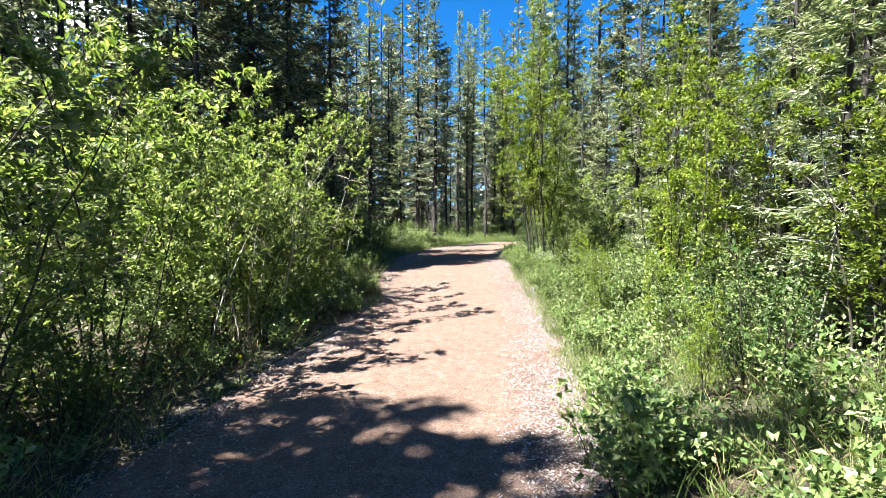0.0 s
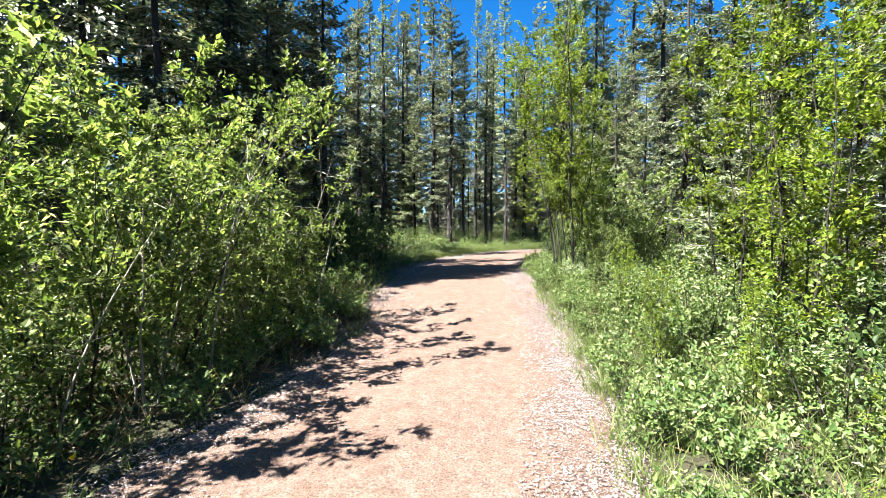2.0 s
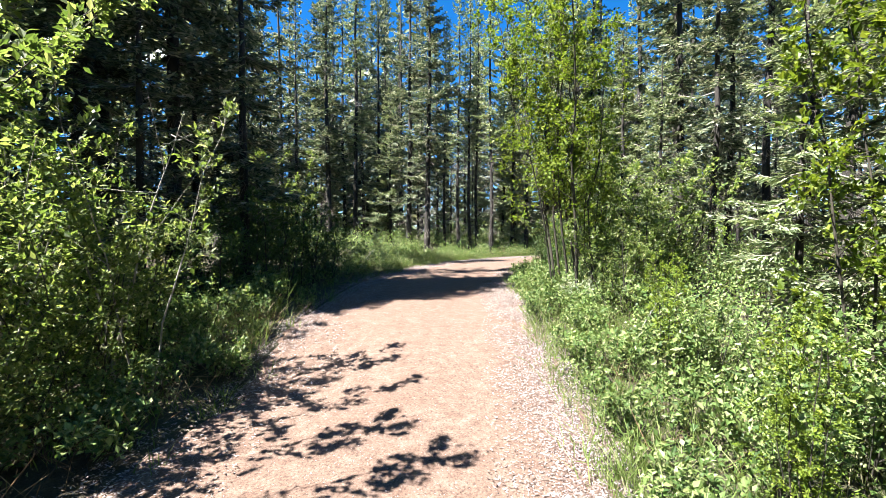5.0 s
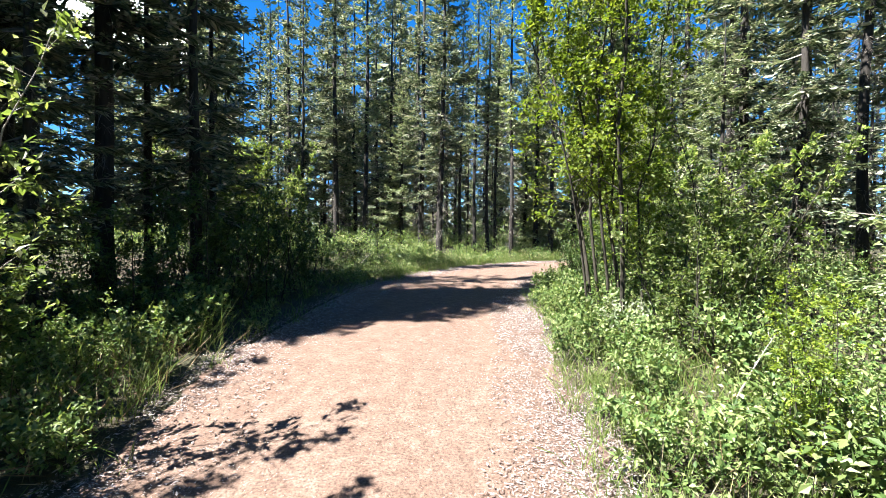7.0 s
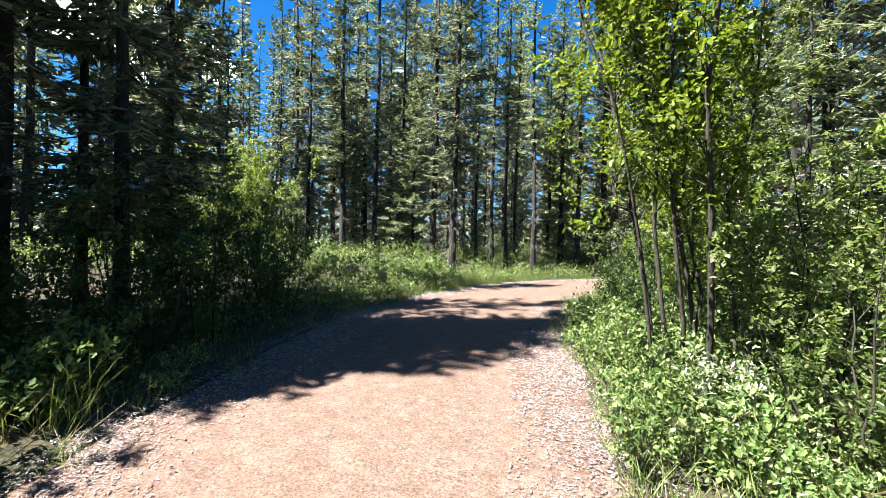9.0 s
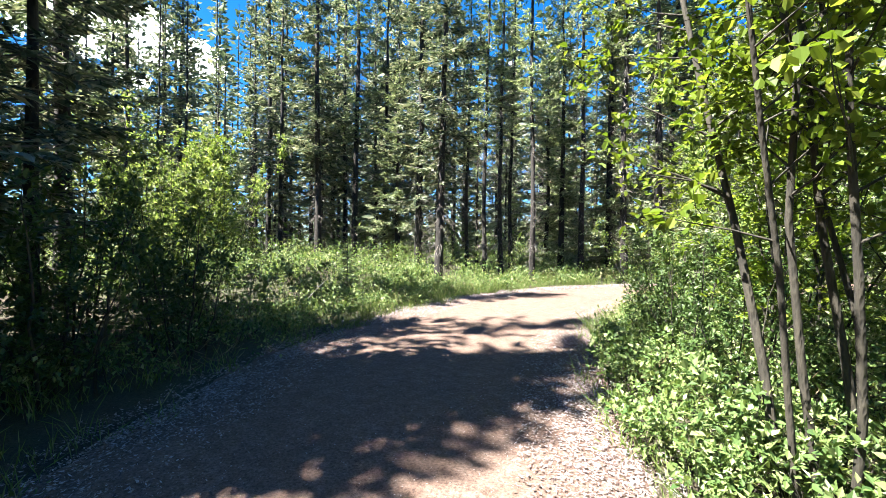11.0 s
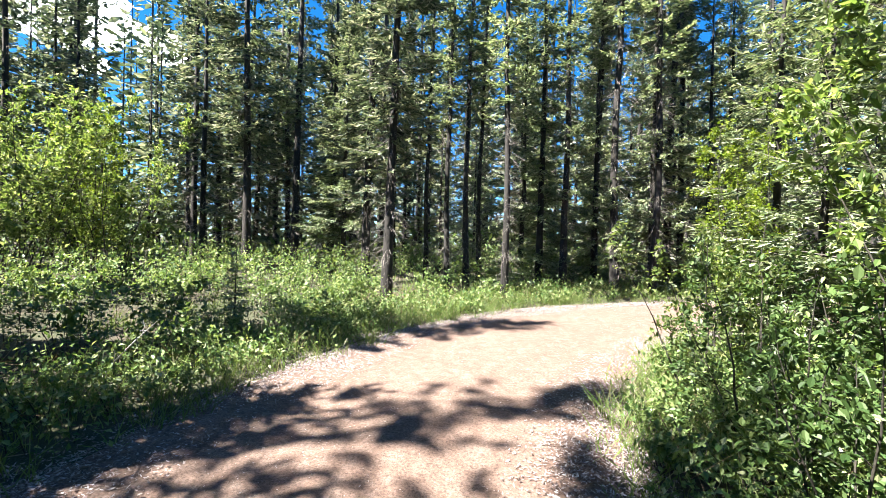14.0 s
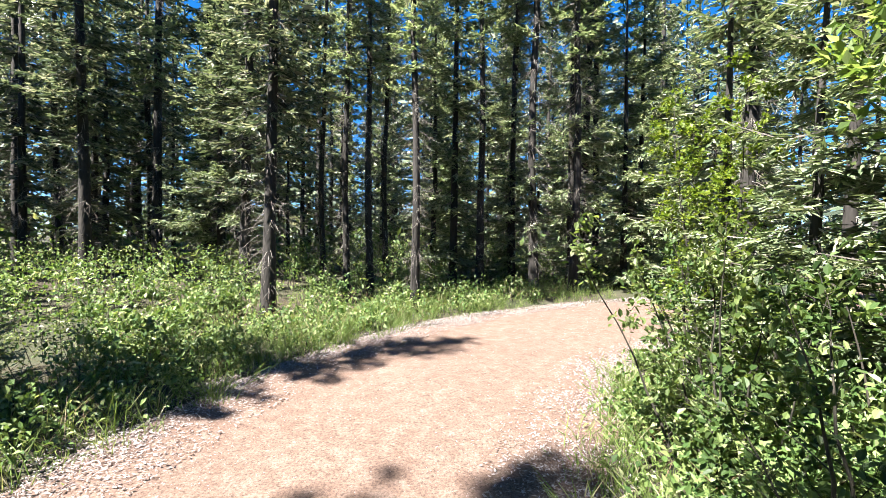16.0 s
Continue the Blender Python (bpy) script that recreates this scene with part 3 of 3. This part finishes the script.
for x, y in forest(6, 3.6, 9, 1.9, 31, -10, 14, 14, 34, 16.0):
    put(BIG, x, y, PLACE.uniform(0.75, 1.0))
for x, y in forest(80, 5, 15, 2.0, 32, -17, 20, -8, 40, 16.5):
    put(MEDIUM, x, y, PLACE.uniform(0.8, 1.05))
for x, y in forest(125, 9, 30, 2.2, 33, -32, 36, 1, 54, 20.0):
    put(COARSE, x, y, PLACE.uniform(0.85, 1.1))
rng = np.random.default_rng(35)
for x0, x1, y0, y1, count, gap in [(-13, -6.5, 9.3, 11.4, 12, 1.1), (8.5, 18, 3, 24, 34, 1.5), (-16, -6, 27, 40, 14, 1.8)]:
    for _ in range(count * 20):
        x, y = rng.uniform(x0, x1), rng.uniform(y0, y1)
        if off_path(x, y)[0][0] < 3.5 or open_view(x, y) or any((x - a) ** 2 + (y - b) ** 2 < gap * gap for a, b in TREES):
            continue
        TREES.append((x, y))
        put(MEDIUM, x, y, PLACE.uniform(0.85, 1.15) * (0.78 if x < -2 and y < 20 else 1.0))
        count -= 1
        if not count:
            break


rng = np.random.default_rng(34)
for x, y in [(x + rng.uniform(-1.0, 1.0), y + rng.uniform(-0.8, 0.8)) for y in (28.5, 31.5) for x in range(-2, 15, 3)]:
    put(YOUNG, x, y, PLACE.uniform(0.8, 1.2))


def far_forest():
    """Woods beyond, joined."""
    rng = np.random.default_rng(77)
    fo, tr = Builder(), Builder()
    n = 0
    while n < 430:
        a, d = rng.uniform(0, 2 * np.pi), rng.uniform(26, 70)
        x, y = 1 + d * math.sin(a), 12 + d * math.cos(a)
        if off_path(x, y)[0][0] < 5 or open_view(x, y):
            continue
        n += 1
        z0, H, R = float(land(x, y)[0]), rng.uniform(15, 25), rng.uniform(1.4, 2.2)
        tr.tube([(x, y, z0 - 0.2), (x, y, z0 + H)], [0.16, 0.02], 4)
        m = 200
        f = rng.random(m) ** 1.3
        az = rng.uniform(0, 2 * np.pi, m)
        out = np.column_stack([np.cos(az), np.sin(az), -0.3 + 0.6 * f])
        r = R * (1 - f) ** 0.8 * rng.uniform(0.15, 0.75, m)
        base = np.column_stack([x + out[:, 0] * r, y + out[:, 1] * r, z0 + 0.05 * H + 0.93 * H * f])
        fo.blades(base, out + unit(rng, m) * 0.4, unit(rng, m), 0.5 + 0.5 * R * (1 - f), 0.34, fold=0.1)
    m = 26000
    a, d = rng.uniform(0, 2 * np.pi, m), rng.uniform(16, 75, m)
    x, y = 1 + d * np.sin(a), 14 + d * np.cos(a)
    ok = off_path(x, y)[0] > 4
    x, y, d = x[ok], y[ok], d[ok]
    m = len(x)
    base = np.column_stack([x, y, land(x, y) + rng.uniform(0, 1, m) ** 1.5 * np.interp(d, [16, 40], [1.2, 3.0])])
    th = Builder()
    th.blades(base, unit(rng, m) + [0, 0, 0.5], unit(rng, m), 0.25 + d * 0.008, 0.10 + d * 0.004, fold=0.1)
    tagged(new("far_thicket", th.mesh("far_thicket", ROSE)), "green thicket under the woods beyond", "far woods", kind="stuff")
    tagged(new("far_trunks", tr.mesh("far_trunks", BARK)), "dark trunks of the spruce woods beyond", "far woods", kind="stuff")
    tagged(new("far_woods", fo.mesh("far_woods", NEEDLE)), "grey-green spruce woods far behind the path", "far woods", kind="stuff")


far_forest()
drop(BIG + FULL + MEDIUM + COARSE + YOUNG)

# ---- things: shrubs along the path ----
WILLOWS = [shrub("willow_shrub", 200 + i, "yellow-green leafy willow shrub with thin dark stems", "shrub", "willows beside the path",
                 leaves=12, stems=8, height=h, spread=0.45, leaf=0.08, per=5.5, lean=0.45, low=0.16, bough=0.66, radius=0.015, stem_mat=STEM, leaf_mat=WILLOW, narrow=0.55)
           for i, h in enumerate([3.7, 3.2, 2.6])]
LANKY = [shrub("willow_sapling", 210 + i, "thin open willow sapling with pale grey stems", "sapling", "willow saplings beside the path",
               leaves=8, stems=3, height=h, spread=0.2, leaf=0.075, per=4.2, lean=0.28, low=0.4, bough=0.55, radius=0.014, stem_mat=GREY_STEM, leaf_mat=WILLOW, narrow=0.55)
         for i, h in enumerate([3.1, 2.6])]
SAPLINGS = [shrub("birch_sapling", 220 + i, "slender many-stemmed birch sapling with bright green leaves", "sapling", "birch saplings beside the path",
                  leaves=12, stems=5, height=h, spread=0.22, leaf=0.068, per=6.0, lean=0.10, low=0.16, bough=0.72, radius=0.019, stem_mat=STEM, leaf_mat=BIRCH, narrow=0.68)
            for i, h in enumerate([5.6, 4.6])]
BUSHES = [shrub("leafy_bush", 240 + i, "dense low green bush with small leaves", "bush", "bushes beside the path",
                leaves=8, stems=8, height=h, spread=0.34, leaf=0.052, per=6.5, lean=0.35, low=0.08, bough=0.40, radius=0.012, stem_mat=STEM, leaf_mat=m, narrow=0.58, oval=True)
          for i, (h, m) in enumerate([(1.5, SHADED_LEAF), (1.3, ROSE), (1.0, ROSE), (1.7, WILLOW)])]

for x, y, k, s in [(-3.3, 2.9, 1, 0.85), (-3.3, 4.3, 0, 1.0), (-3.0, 5.6, 1, 0.8), (-4.6, 3.2, 0, 1.0), (-2.9, 6.4, 0, 0.95), (-3.6, 7.0, 0, 1.0), 
                   (-2.4, 8.4, 2, 0.68), (-2.8, 9.5, 2, 0.7), (-3.6, 8.7, 2, 0.8), (-4.7, 9.0, 0, 1.15), (-2.3, 7.5, 2, 0.5), (-5.6, 9.2, 0, 0.95),
                   (-3.7, 16.6, 2, 0.9), (4.2, 15.6, 1, 0.9), (4.9, 14.2, 1, 1.0), (-8.2, 22.4, 0, 1.2), (-7.3, 23.6, 1, 1.2), (-9.3, 23.2, 0, 1.25)]:
    put(WILLOWS, x, y, s, which=k)
for x, y, k, s in [(-2.15, 8.7, 0, 1.0), (-2.5, 7.5, 1, 0.95), (-3.0, 8.2, 0, 0.9), (-2.5, 5.7, 1, 0.9), (-3.9, 9.6, 0, 1.0)]:
    put(LANKY, x, y, s, which=k)
for x, y, k, s in [(2.45, 7.0, 1, 0.27), (2.7, 5.6, 0, 0.25), (2.95, 9.4, 1, 0.3), (2.3, 3.9, 1, 0.22), (4.15, 8.3, 0, 0.95), (4.9, 7.5, 0, 0.9), (3.6, 6.4, 1, 0.75), (4.5, 4.6, 1, 0.8), (3.6, 14.6, 1, 0.85), (4.7, 18.8, 1, 0.72), (-8.0, 24.0, 0, 0.85), (-9.5, 26.5, 0, 1.0), (-8.8, 25.0, 1, 0.9)]:
    put(SAPLINGS, x, y, s, which=k)
for x, y, k, s in [(-2.6, 10.4, 2, 0.7), (-2.9, 11.5, 0, 1.0), (-3.6, 10.6, 0, 0.8), (-2.5, 12.4, 0, 1.1), (-2.4, 13.6, 0, 1.1), (-2.2, 14.8, 0, 0.95), (-3.1, 13.1, 0, 1.2), (-3.4, 14.6, 0, 1.1), (-4.0, 12.0, 0, 1.0), (-2.9, 15.6, 0, 1.05), (-4.4, 15.5, 0, 1.3), (-5.2, 10.5, 0, 1.1), (-2.7, 3.2, 0, 0.6), (-2.9, 4.8, 1, 0.6), (-2.5, 6.0, 1, 0.6), (-3.4, 5.6, 0, 0.8), (-2.2, 7.1, 2, 0.6), (-3.2, 7.8, 1, 0.8), (-2.1, 8.0, 2, 0.6), (-4.2, 4.4, 0, 0.9), (-4.2, 6.2, 1, 0.9), 
                   (3.0, 4.2, 0, 0.9), (3.1, 5.2, 1, 0.8), (3.9, 5.4, 1, 1.0), (2.7, 7.4, 2, 0.55), (3.3, 7.8, 1, 0.9), (3.3, 9.2, 1, 0.65), (3.3, 11.4, 3, 0.9), (3.0, 14.2, 0, 0.8), (3.0, 15.2, 0, 0.85), (3.3, 16.1, 0, 0.9), (3.5, 17.2, 3, 0.9), (4.2, 17.8, 0, 1.0), (4.4, 16.8, 1, 1.2), (5.0, 18.9, 1, 1.0),
                   (3.4, 12.6, 3, 0.9), (4.3, 13.0, 3, 1.1)]:
    put(BUSHES, x, y, s, which=k)

# the tall leaning birch clump that the path passes closely
clump = shrub("birch_clump", 260, "tall leaning birch clump with bright yellow-green leaves", "birch tree", "",
              leaves=17, stems=8, height=6.6, spread=0.42, leaf=0.054, per=6.0, lean=0.17, low=0.26, bough=0.85, radius=0.026, stem_mat=STEM, leaf_mat=BIRCH, narrow=0.72, clump=0.14, oval=True)
clump.matrix_basis = pose(2.72, 12.75, float(land(2.72, 12.75)[0]), 0, -3, 20)


# ---- undergrowth, grass, litter ----
def scatter(rng, n, x0, x1, y0, y1, lo, hi, keep=lambda x, y, d, s: True):
    x, y = rng.uniform(x0, x1, n * 3), rng.uniform(y0, y1, n * 3)
    d, s = off_path(x, y)
    ok = (d > lo) & (d < hi) & keep(x, y, d, s)
    return x[ok][:n], y[ok][:n]


HERBS = [shrub("wild_rose", 300 + i, "low wild rose plant with fresh green leaves", "plant", "low plants beside the path",
               leaves=4, stems=6, height=h, spread=0.18, leaf=0.062, per=9.0, lean=0.4, low=0.25, bough=0.20, radius=0.005, stem_mat=STEM, leaf_mat=ROSE, narrow=0.6, fine=False)
         for i, h in enumerate([0.62, 0.5, 0.36, 0.75])]
rng = np.random.default_rng(9)
for x, y in zip(*scatter(rng, 120, -4.5, 6, 1.5, 24, 0.05, 1.8)):
    put(HERBS, x, y, PLACE.uniform(0.7, 1.15) * (0.75 if off_path(x, y)[0][0] < 0.6 else 1.0))
for x, y in zip(*scatter(rng, 84, 0.6, 4.5, 1.2, 15, 0.06, 1.0)):
    put(HERBS, x, y, PLACE.uniform(0.45, 0.8))
for x, y in zip(*scatter(rng, 32, -4, 1, 4, 12, 0.15, 0.9)):
    put(HERBS, x, y, PLACE.uniform(0.55, 1.0))
for x, y in zip(*scatter(rng, 24, 1.8, 3.6, 11.0, 15.5, 0.02, 0.8)):
    put(HERBS, x, y, PLACE.uniform(0.5, 0.9))
for x, y in zip(*scatter(rng, 55, -9, 9, 17, 27, 1.0, 6)):
    put(HERBS, x, y, PLACE.uniform(1.0, 1.35))
for x, y in zip(*scatter(rng, 16, 0.8, 3.2, 1.4, 3.6, 0.1, 1.8)):
    put(HERBS, x, y, PLACE.uniform(0.6, 1.0))
drop(WILLOWS + LANKY + SAPLINGS + BUSHES + HERBS)


def undergrowth():
    """Waist-high green growth under the trees."""
    rng = np.random.default_rng(12)
    fo, st = Builder(), Builder()
    x, y = scatter(rng, 2000, -13, 15, 9, 33, 0.5, 12)
    x2, y2 = scatter(rng, 650, -7.5, 7.5, 1.2, 10, 0.6, 5, lambda x, y, d, s: (s < 0) | (d > 1.1))
    x3, y3 = scatter(rng, 380, 2, 8, 8, 21, 0.9, 5)
    x4, y4 = scatter(rng, 420, -5, 6, 15, 24, 0.12, 1.2)
    x, y = np.concatenate([x, x2, x3, x4]), np.concatenate([y, y2, y3, y4])
    z, offs = land(x, y), off_path(x, y)[0]
    for a, b, c, off in zip(x, y, z, offs):
        far = math.hypot(a - 1, b - 12) > 9
        h = rng.uniform(0.5, 1.15) * min(1.0, 0.22 + 0.2 * off) * (1.0 if b > 9 else 0.8)
        m = 32 if far else 60
        top = np.array([a, b, c]) + [rng.normal(0, 0.12), rng.normal(0, 0.12), h]
        st.tube([(a, b, c - 0.05), tuple(top)], [0.006, 0.002], 3)
        u = rng.uniform(0.25, 1.0, m) ** 0.7
        p = np.array([a, b, c]) + (top - [a, b, c]) * u[:, None] + rng.normal(0, 0.13, (m, 3)) * [1, 1, 0.5]
        al = unit(rng, m) + [0, 0, 0.35]
        s = rng.uniform(0.05, 0.10, m) * (0.95 if far else 0.66)
        fo.blades(p, al, np.cross(al, [0, 0, 1.0]) + unit(rng, m) * 0.5, s, s * 0.6)
    tagged(new("undergrowth_stems", st.mesh("undergrowth_stems", STEM)), "thin stems of the forest undergrowth", "undergrowth", kind="stuff")
    tagged(new("undergrowth", fo.mesh("undergrowth", ROSE)), "green leafy undergrowth beneath the spruces", "undergrowth", kind="stuff")


def grass():
    rng = np.random.default_rng(14)
    gr = Builder()
    for n, x0, x1, y0, y1, lo, hi, h in [(17000, 0.6, 5, 0.8, 12, -0.12, 2.6, 0.30), (3000, -5, 1, 7.5, 16, -0.15, 2.0, 0.27), (11000, -5, 4, 16, 23.5, -0.2, 1.6, 0.30), (9000, 1.8, 7, 12, 26, -0.15, 2.0, 0.28), (500, -3.2, -1.5, 8.6, 11.5, 0.2, 1.5, 0.5), (1400, -4, -1.5, 0.5, 8, -0.05, 1.4, 0.22), (6000, -9, 12, 19, 27, 0.0, 4.0, 0.36)]:
        cx, cy = scatter(rng, n // 14, x0, x1, y0, y1, lo, hi)
        x, y = np.repeat(cx, 14), np.repeat(cy, 14)
        x, y = x + rng.normal(0, 0.06, len(x)), y + rng.normal(0, 0.06, len(y))
        k = len(x)
        z = land(x, y) - 0.02
        d = np.column_stack([rng.normal(0, 0.35, k), rng.normal(0, 0.35, k), np.ones(k)])
        L = h * rng.uniform(0.4, 1.25, k) * np.repeat(rng.uniform(0.5, 1.3, len(cx)), 14)
        p = np.column_stack([x, y, z])
        a = unit(rng, k)
        gr.blades(p, d, a, L * 0.6, 0.009, belly=0.5, fold=0.3)
        d2 = d / np.linalg.norm(d, axis=1, keepdims=True)
        d3 = d2 + np.column_stack([d[:, :2] * 1.3, np.zeros(k)])
        gr.blades(p + d2 * (L * 0.5)[:, None], d3, a, L * 0.55, 0.007, belly=0.3, fold=0.3)
    tagged(new("grass", gr.mesh("grass", GRASS)), "fresh green grass along the path's verges", "grass", kind="stuff")


def litter():
    """Dead leaves and wood chips: thick along both edges, thin on the trodden middle."""
    rng = np.random.default_rng(15)
    ch = Builder()
    n = 480000
    k = rng.integers(100, 330, n)
    inner = rng.random(n) < 0.27
    u = np.where(inner, rng.uniform(0, 1.0, n), (1 - rng.exponential(0.2, n)) * 1.12) * rng.choice([-1, 1], n)
    xy = MID[k] + (RIGHT[k] - LEFT[k]) / 2 * u[:, None] + rng.normal(0, 0.06, (n, 2))
    x, y = xy.T
    d, s = off_path(x, y)
    inside = -d
    p = np.where(s > 0, np.exp(-((inside - 0.3) / 0.4) ** 2) * 2.2, np.exp(-((inside - 0.12) / 0.32) ** 2) * 0.9)
    p = np.maximum(p, np.where(inside > 0, 0.5, 0.0))
    p = np.where((inside < 0) & (inside > -1.2), np.maximum(p, 0.55), p)
    p *= 0.55 + 0.45 * np.sin(x * 3.1 + np.sin(y * 1.7) * 2) * np.cos(y * 2.3)
    p *= np.where((y > 14.5) & (s > 0) & (inside > 0), 0.45, np.where((y > 13) & (inside > 0) & (inside < 0.8), 1.6, 1.0))
    p *= (y > 0.3) & (y < 24)
    ok = rng.random(n) < p
    x, y, inside = x[ok], y[ok], inside[ok]
    k = len(x)
    z = np.where(inside > 0, np.interp(y, LAND_Y, LAND_Z) + 0.012 + 0.02 * np.clip(inside, 0, 0.8), land(x, y) + 0.015)
    a = rng.uniform(0, 2 * np.pi, k)
    al = np.column_stack([np.cos(a), np.sin(a), rng.normal(0, 0.22, k)])
    flat = np.column_stack([-np.sin(a), np.cos(a), rng.normal(0, 0.35, k)])
    L = rng.uniform(0.012, 0.038, k) * np.where(inside > 0.75, 0.5, 1.0)
    ch.blades(np.column_stack([x, y, z + 0.006]), al, flat, L, L * rng.uniform(0.18, 0.5, k), fold=0.3)
    tagged(new("leaf_litter", ch.mesh("leaf_litter", DRY)), "pale dry leaves and wood chips along the path's edges", "leaf litter", kind="stuff")


def dry_stalks():
    """Dead brown stalks and fallen twigs tangled in the verges."""
    rng = np.random.default_rng(16)
    st = Builder()
    for n, x0, x1, y0, y1, lo, hi in [(2600, -4.5, -1.2, 1, 11, 0.1, 2.2), (700, 1.5, 5, 1, 14, 0.3, 2.2), (1800, -5, 6, 14, 26, 0.1, 2.5)]:
        x, y = scatter(rng, n, x0, x1, y0, y1, lo, hi)
        k = len(x)
        a = rng.uniform(0, 2 * np.pi, k)
        d = np.column_stack([np.cos(a), np.sin(a), rng.uniform(0.0, 1.6, k)])
        st.blades(np.column_stack([x, y, land(x, y) + rng.uniform(0, 0.12, k)]), d, unit(rng, k), rng.uniform(0.15, 0.5, k), 0.007, fold=0.5)
    tagged(new("dry_stalks", st.mesh("dry_stalks", STRAW)), "brown dead stalks and twigs in the verges", "dry stalks", kind="stuff")


def bare_stick(name, x, y, height, lean, az, seed, label, radius=0.016, forks=5):
    """A dead grey stem with a few bare forks."""
    rng = np.random.default_rng(seed)
    thing = new(name)
    st = Builder()
    line = stem_line(rng, np.array([0, 0, -0.05]), height, lean, az, 8, 0.06)
    t = np.linspace(0, 1, 8)
    st.tube(line, radius * (1 - 0.8 * t), 6)
    part("stem", st.mesh("stem", GREY_STEM, True), thing)
    for _ in range(forks):
        f = rng.uniform(0.3, 0.95)
        o = np.array([np.interp(f, t, line[:, i]) for i in range(3)])
        d = unit(rng, 1)[0] + [0, 0, 0.5]
        fk = Builder()
        w = np.linspace(0, 1, 4)[:, None]
        fk.tube(o + d * w * height * rng.uniform(0.12, 0.3) + rng.normal(0, 0.015, (4, 3)) * w, radius * np.array([0.45, 0.35, 0.22, 0.1]), 4)
        part("fork", fk.mesh("fork", GREY_STEM, True), thing)
    thing.location = (x, y, float(land(x, y)[0]))
    return tagged(thing, label, "dead branch")


def dandelion(x, y, seed):
    rng = np.random.default_rng(seed)
    thing = new("dandelion")
    h = 0.3
    s = Builder()
    s.tube([(0, 0, -0.02), (0.01, 0.01, h * 0.6), (0.0, 0.02, h)], [0.004, 0.003, 0.003], 5)
    part("stalk", s.mesh("stalk", GRASS, True), thing)
    f = Builder()
    a = rng.uniform(0, 2 * np.pi, 70)
    up = rng.uniform(0.05, 1.4, 70)
    d = np.column_stack([np.cos(a), np.sin(a), up])
    f.blades(np.tile([0, 0.02, h], (70, 1)), d, np.column_stack([-np.sin(a), np.cos(a), a * 0]), 0.024, 0.007)
    part("flower", f.mesh("flower", PETAL), thing, "bright yellow flower head")
    l = Builder()
    a = np.linspace(0, 2 * np.pi, 9)[:-1]
    l.blades(np.zeros((8, 3)), np.column_stack([np.cos(a), np.sin(a), a * 0 + 0.6]), np.column_stack([-np.sin(a), np.cos(a), a * 0]), 0.17, 0.035, belly=0.65, oval=True)
    part("leaves", l.mesh("leaves", GRASS), thing)
    thing.location = (x, y, float(land(x, y)[0]))
    tagged(thing, "yellow dandelion in flower beside the path", "flower")


undergrowth()
grass()
litter()
dry_stalks()
dandelion(-2.04, 4.4, 1)
bare_stick("dead_sapling", 4.2, 5.0, 3.0, 0.2, 0.2, 41, "pale grey bare dead sapling leaning among shrubs", 0.013, 8)
bare_stick("dead_branch", -1.95, 17.0, 0.62, 0.75, 0.5, 42, "grey forked dead branch standing in the grass", 0.012, 3)
bare_stick("dead_branch", 2.85, 10.1, 0.7, 0.7, 0.4, 43, "grey bare dead branch among low plants", 0.012, 4)
bare_stick("dead_branch", -2.35, 6.3, 2.5, 0.22, 0.2, 44, "pale grey bare stem inside a willow", 0.014, 9)
bare_stick("dead_branch", 4.0, 18.3, 1.0, 0.45, 0.6, 46, "bare brown dead branch tangled in a bush", 0.012, 9)
bare_stick("dead_branch", -2.6, 4.9, 2.0, 0.5, 1.2, 47, "pale grey bare stem inside a willow", 0.012, 8)
bare_stick("dead_branch", -2.35, 8.6, 2.7, 0.2, 0.6, 48, "pale grey bare stem inside a willow", 0.014, 10)
bare_stick("dead_branch", -2.2, 7.0, 0.5, 1.4, -0.6, 49, "fallen grey twig at the path's edge", 0.008, 4)
silver = shrub("silverberry_bush", 270, "small silver-leaved bush beside the path", "bush", "", leaves=7, stems=5, height=0.6, spread=0.15, leaf=0.05,
               per=7.0, lean=0.3, low=0.2, bough=0.25, radius=0.008, stem_mat=GREY_STEM, leaf_mat=SILVER, narrow=0.42, oval=True)
silver.location = (2.75, 11.95, float(land(2.75, 11.95)[0]))


def clouds():
    rng = np.random.default_rng(18)
    for x, y, z, r in [(-535, 600, 300, 58), (-600, 520, 330, 60)]:
        bm = bmesh.new()
        for i in range(80):
            w = r if i < 16 else r * 0.7
            m = Matrix.Translation((*np.clip(rng.normal(0, w, 2), -1.4 * w, 1.4 * w), float(np.clip(rng.normal(0, 0.34 * w), -0.6 * w, 0.6 * w)))) @ Matrix.Diagonal((1, 1, 0.6, 1))
            bmesh.ops.create_icosphere(bm, subdivisions=2, radius=r * (rng.uniform(0.3, 0.6) if i < 16 else rng.uniform(0.12, 0.3)), matrix=m)
        for v in bm.verts:
            v.co += noise.noise_vector(v.co / (r * 0.3)) * r * 0.25 + noise.noise_vector(v.co / (r * 0.08)) * r * 0.07
        me = bpy.data.meshes.new("cloud")
        bm.to_mesh(me)
        bm.free()
        me.materials.append(CLOUD)
        me.polygons.foreach_set("use_smooth", [True] * len(me.polygons))
        ob = new("cloud", me)
        ob.location = (x, y, z)
        tagged(ob, "white fair-weather cloud in the blue sky", "cloud", kind="structure")


clouds()
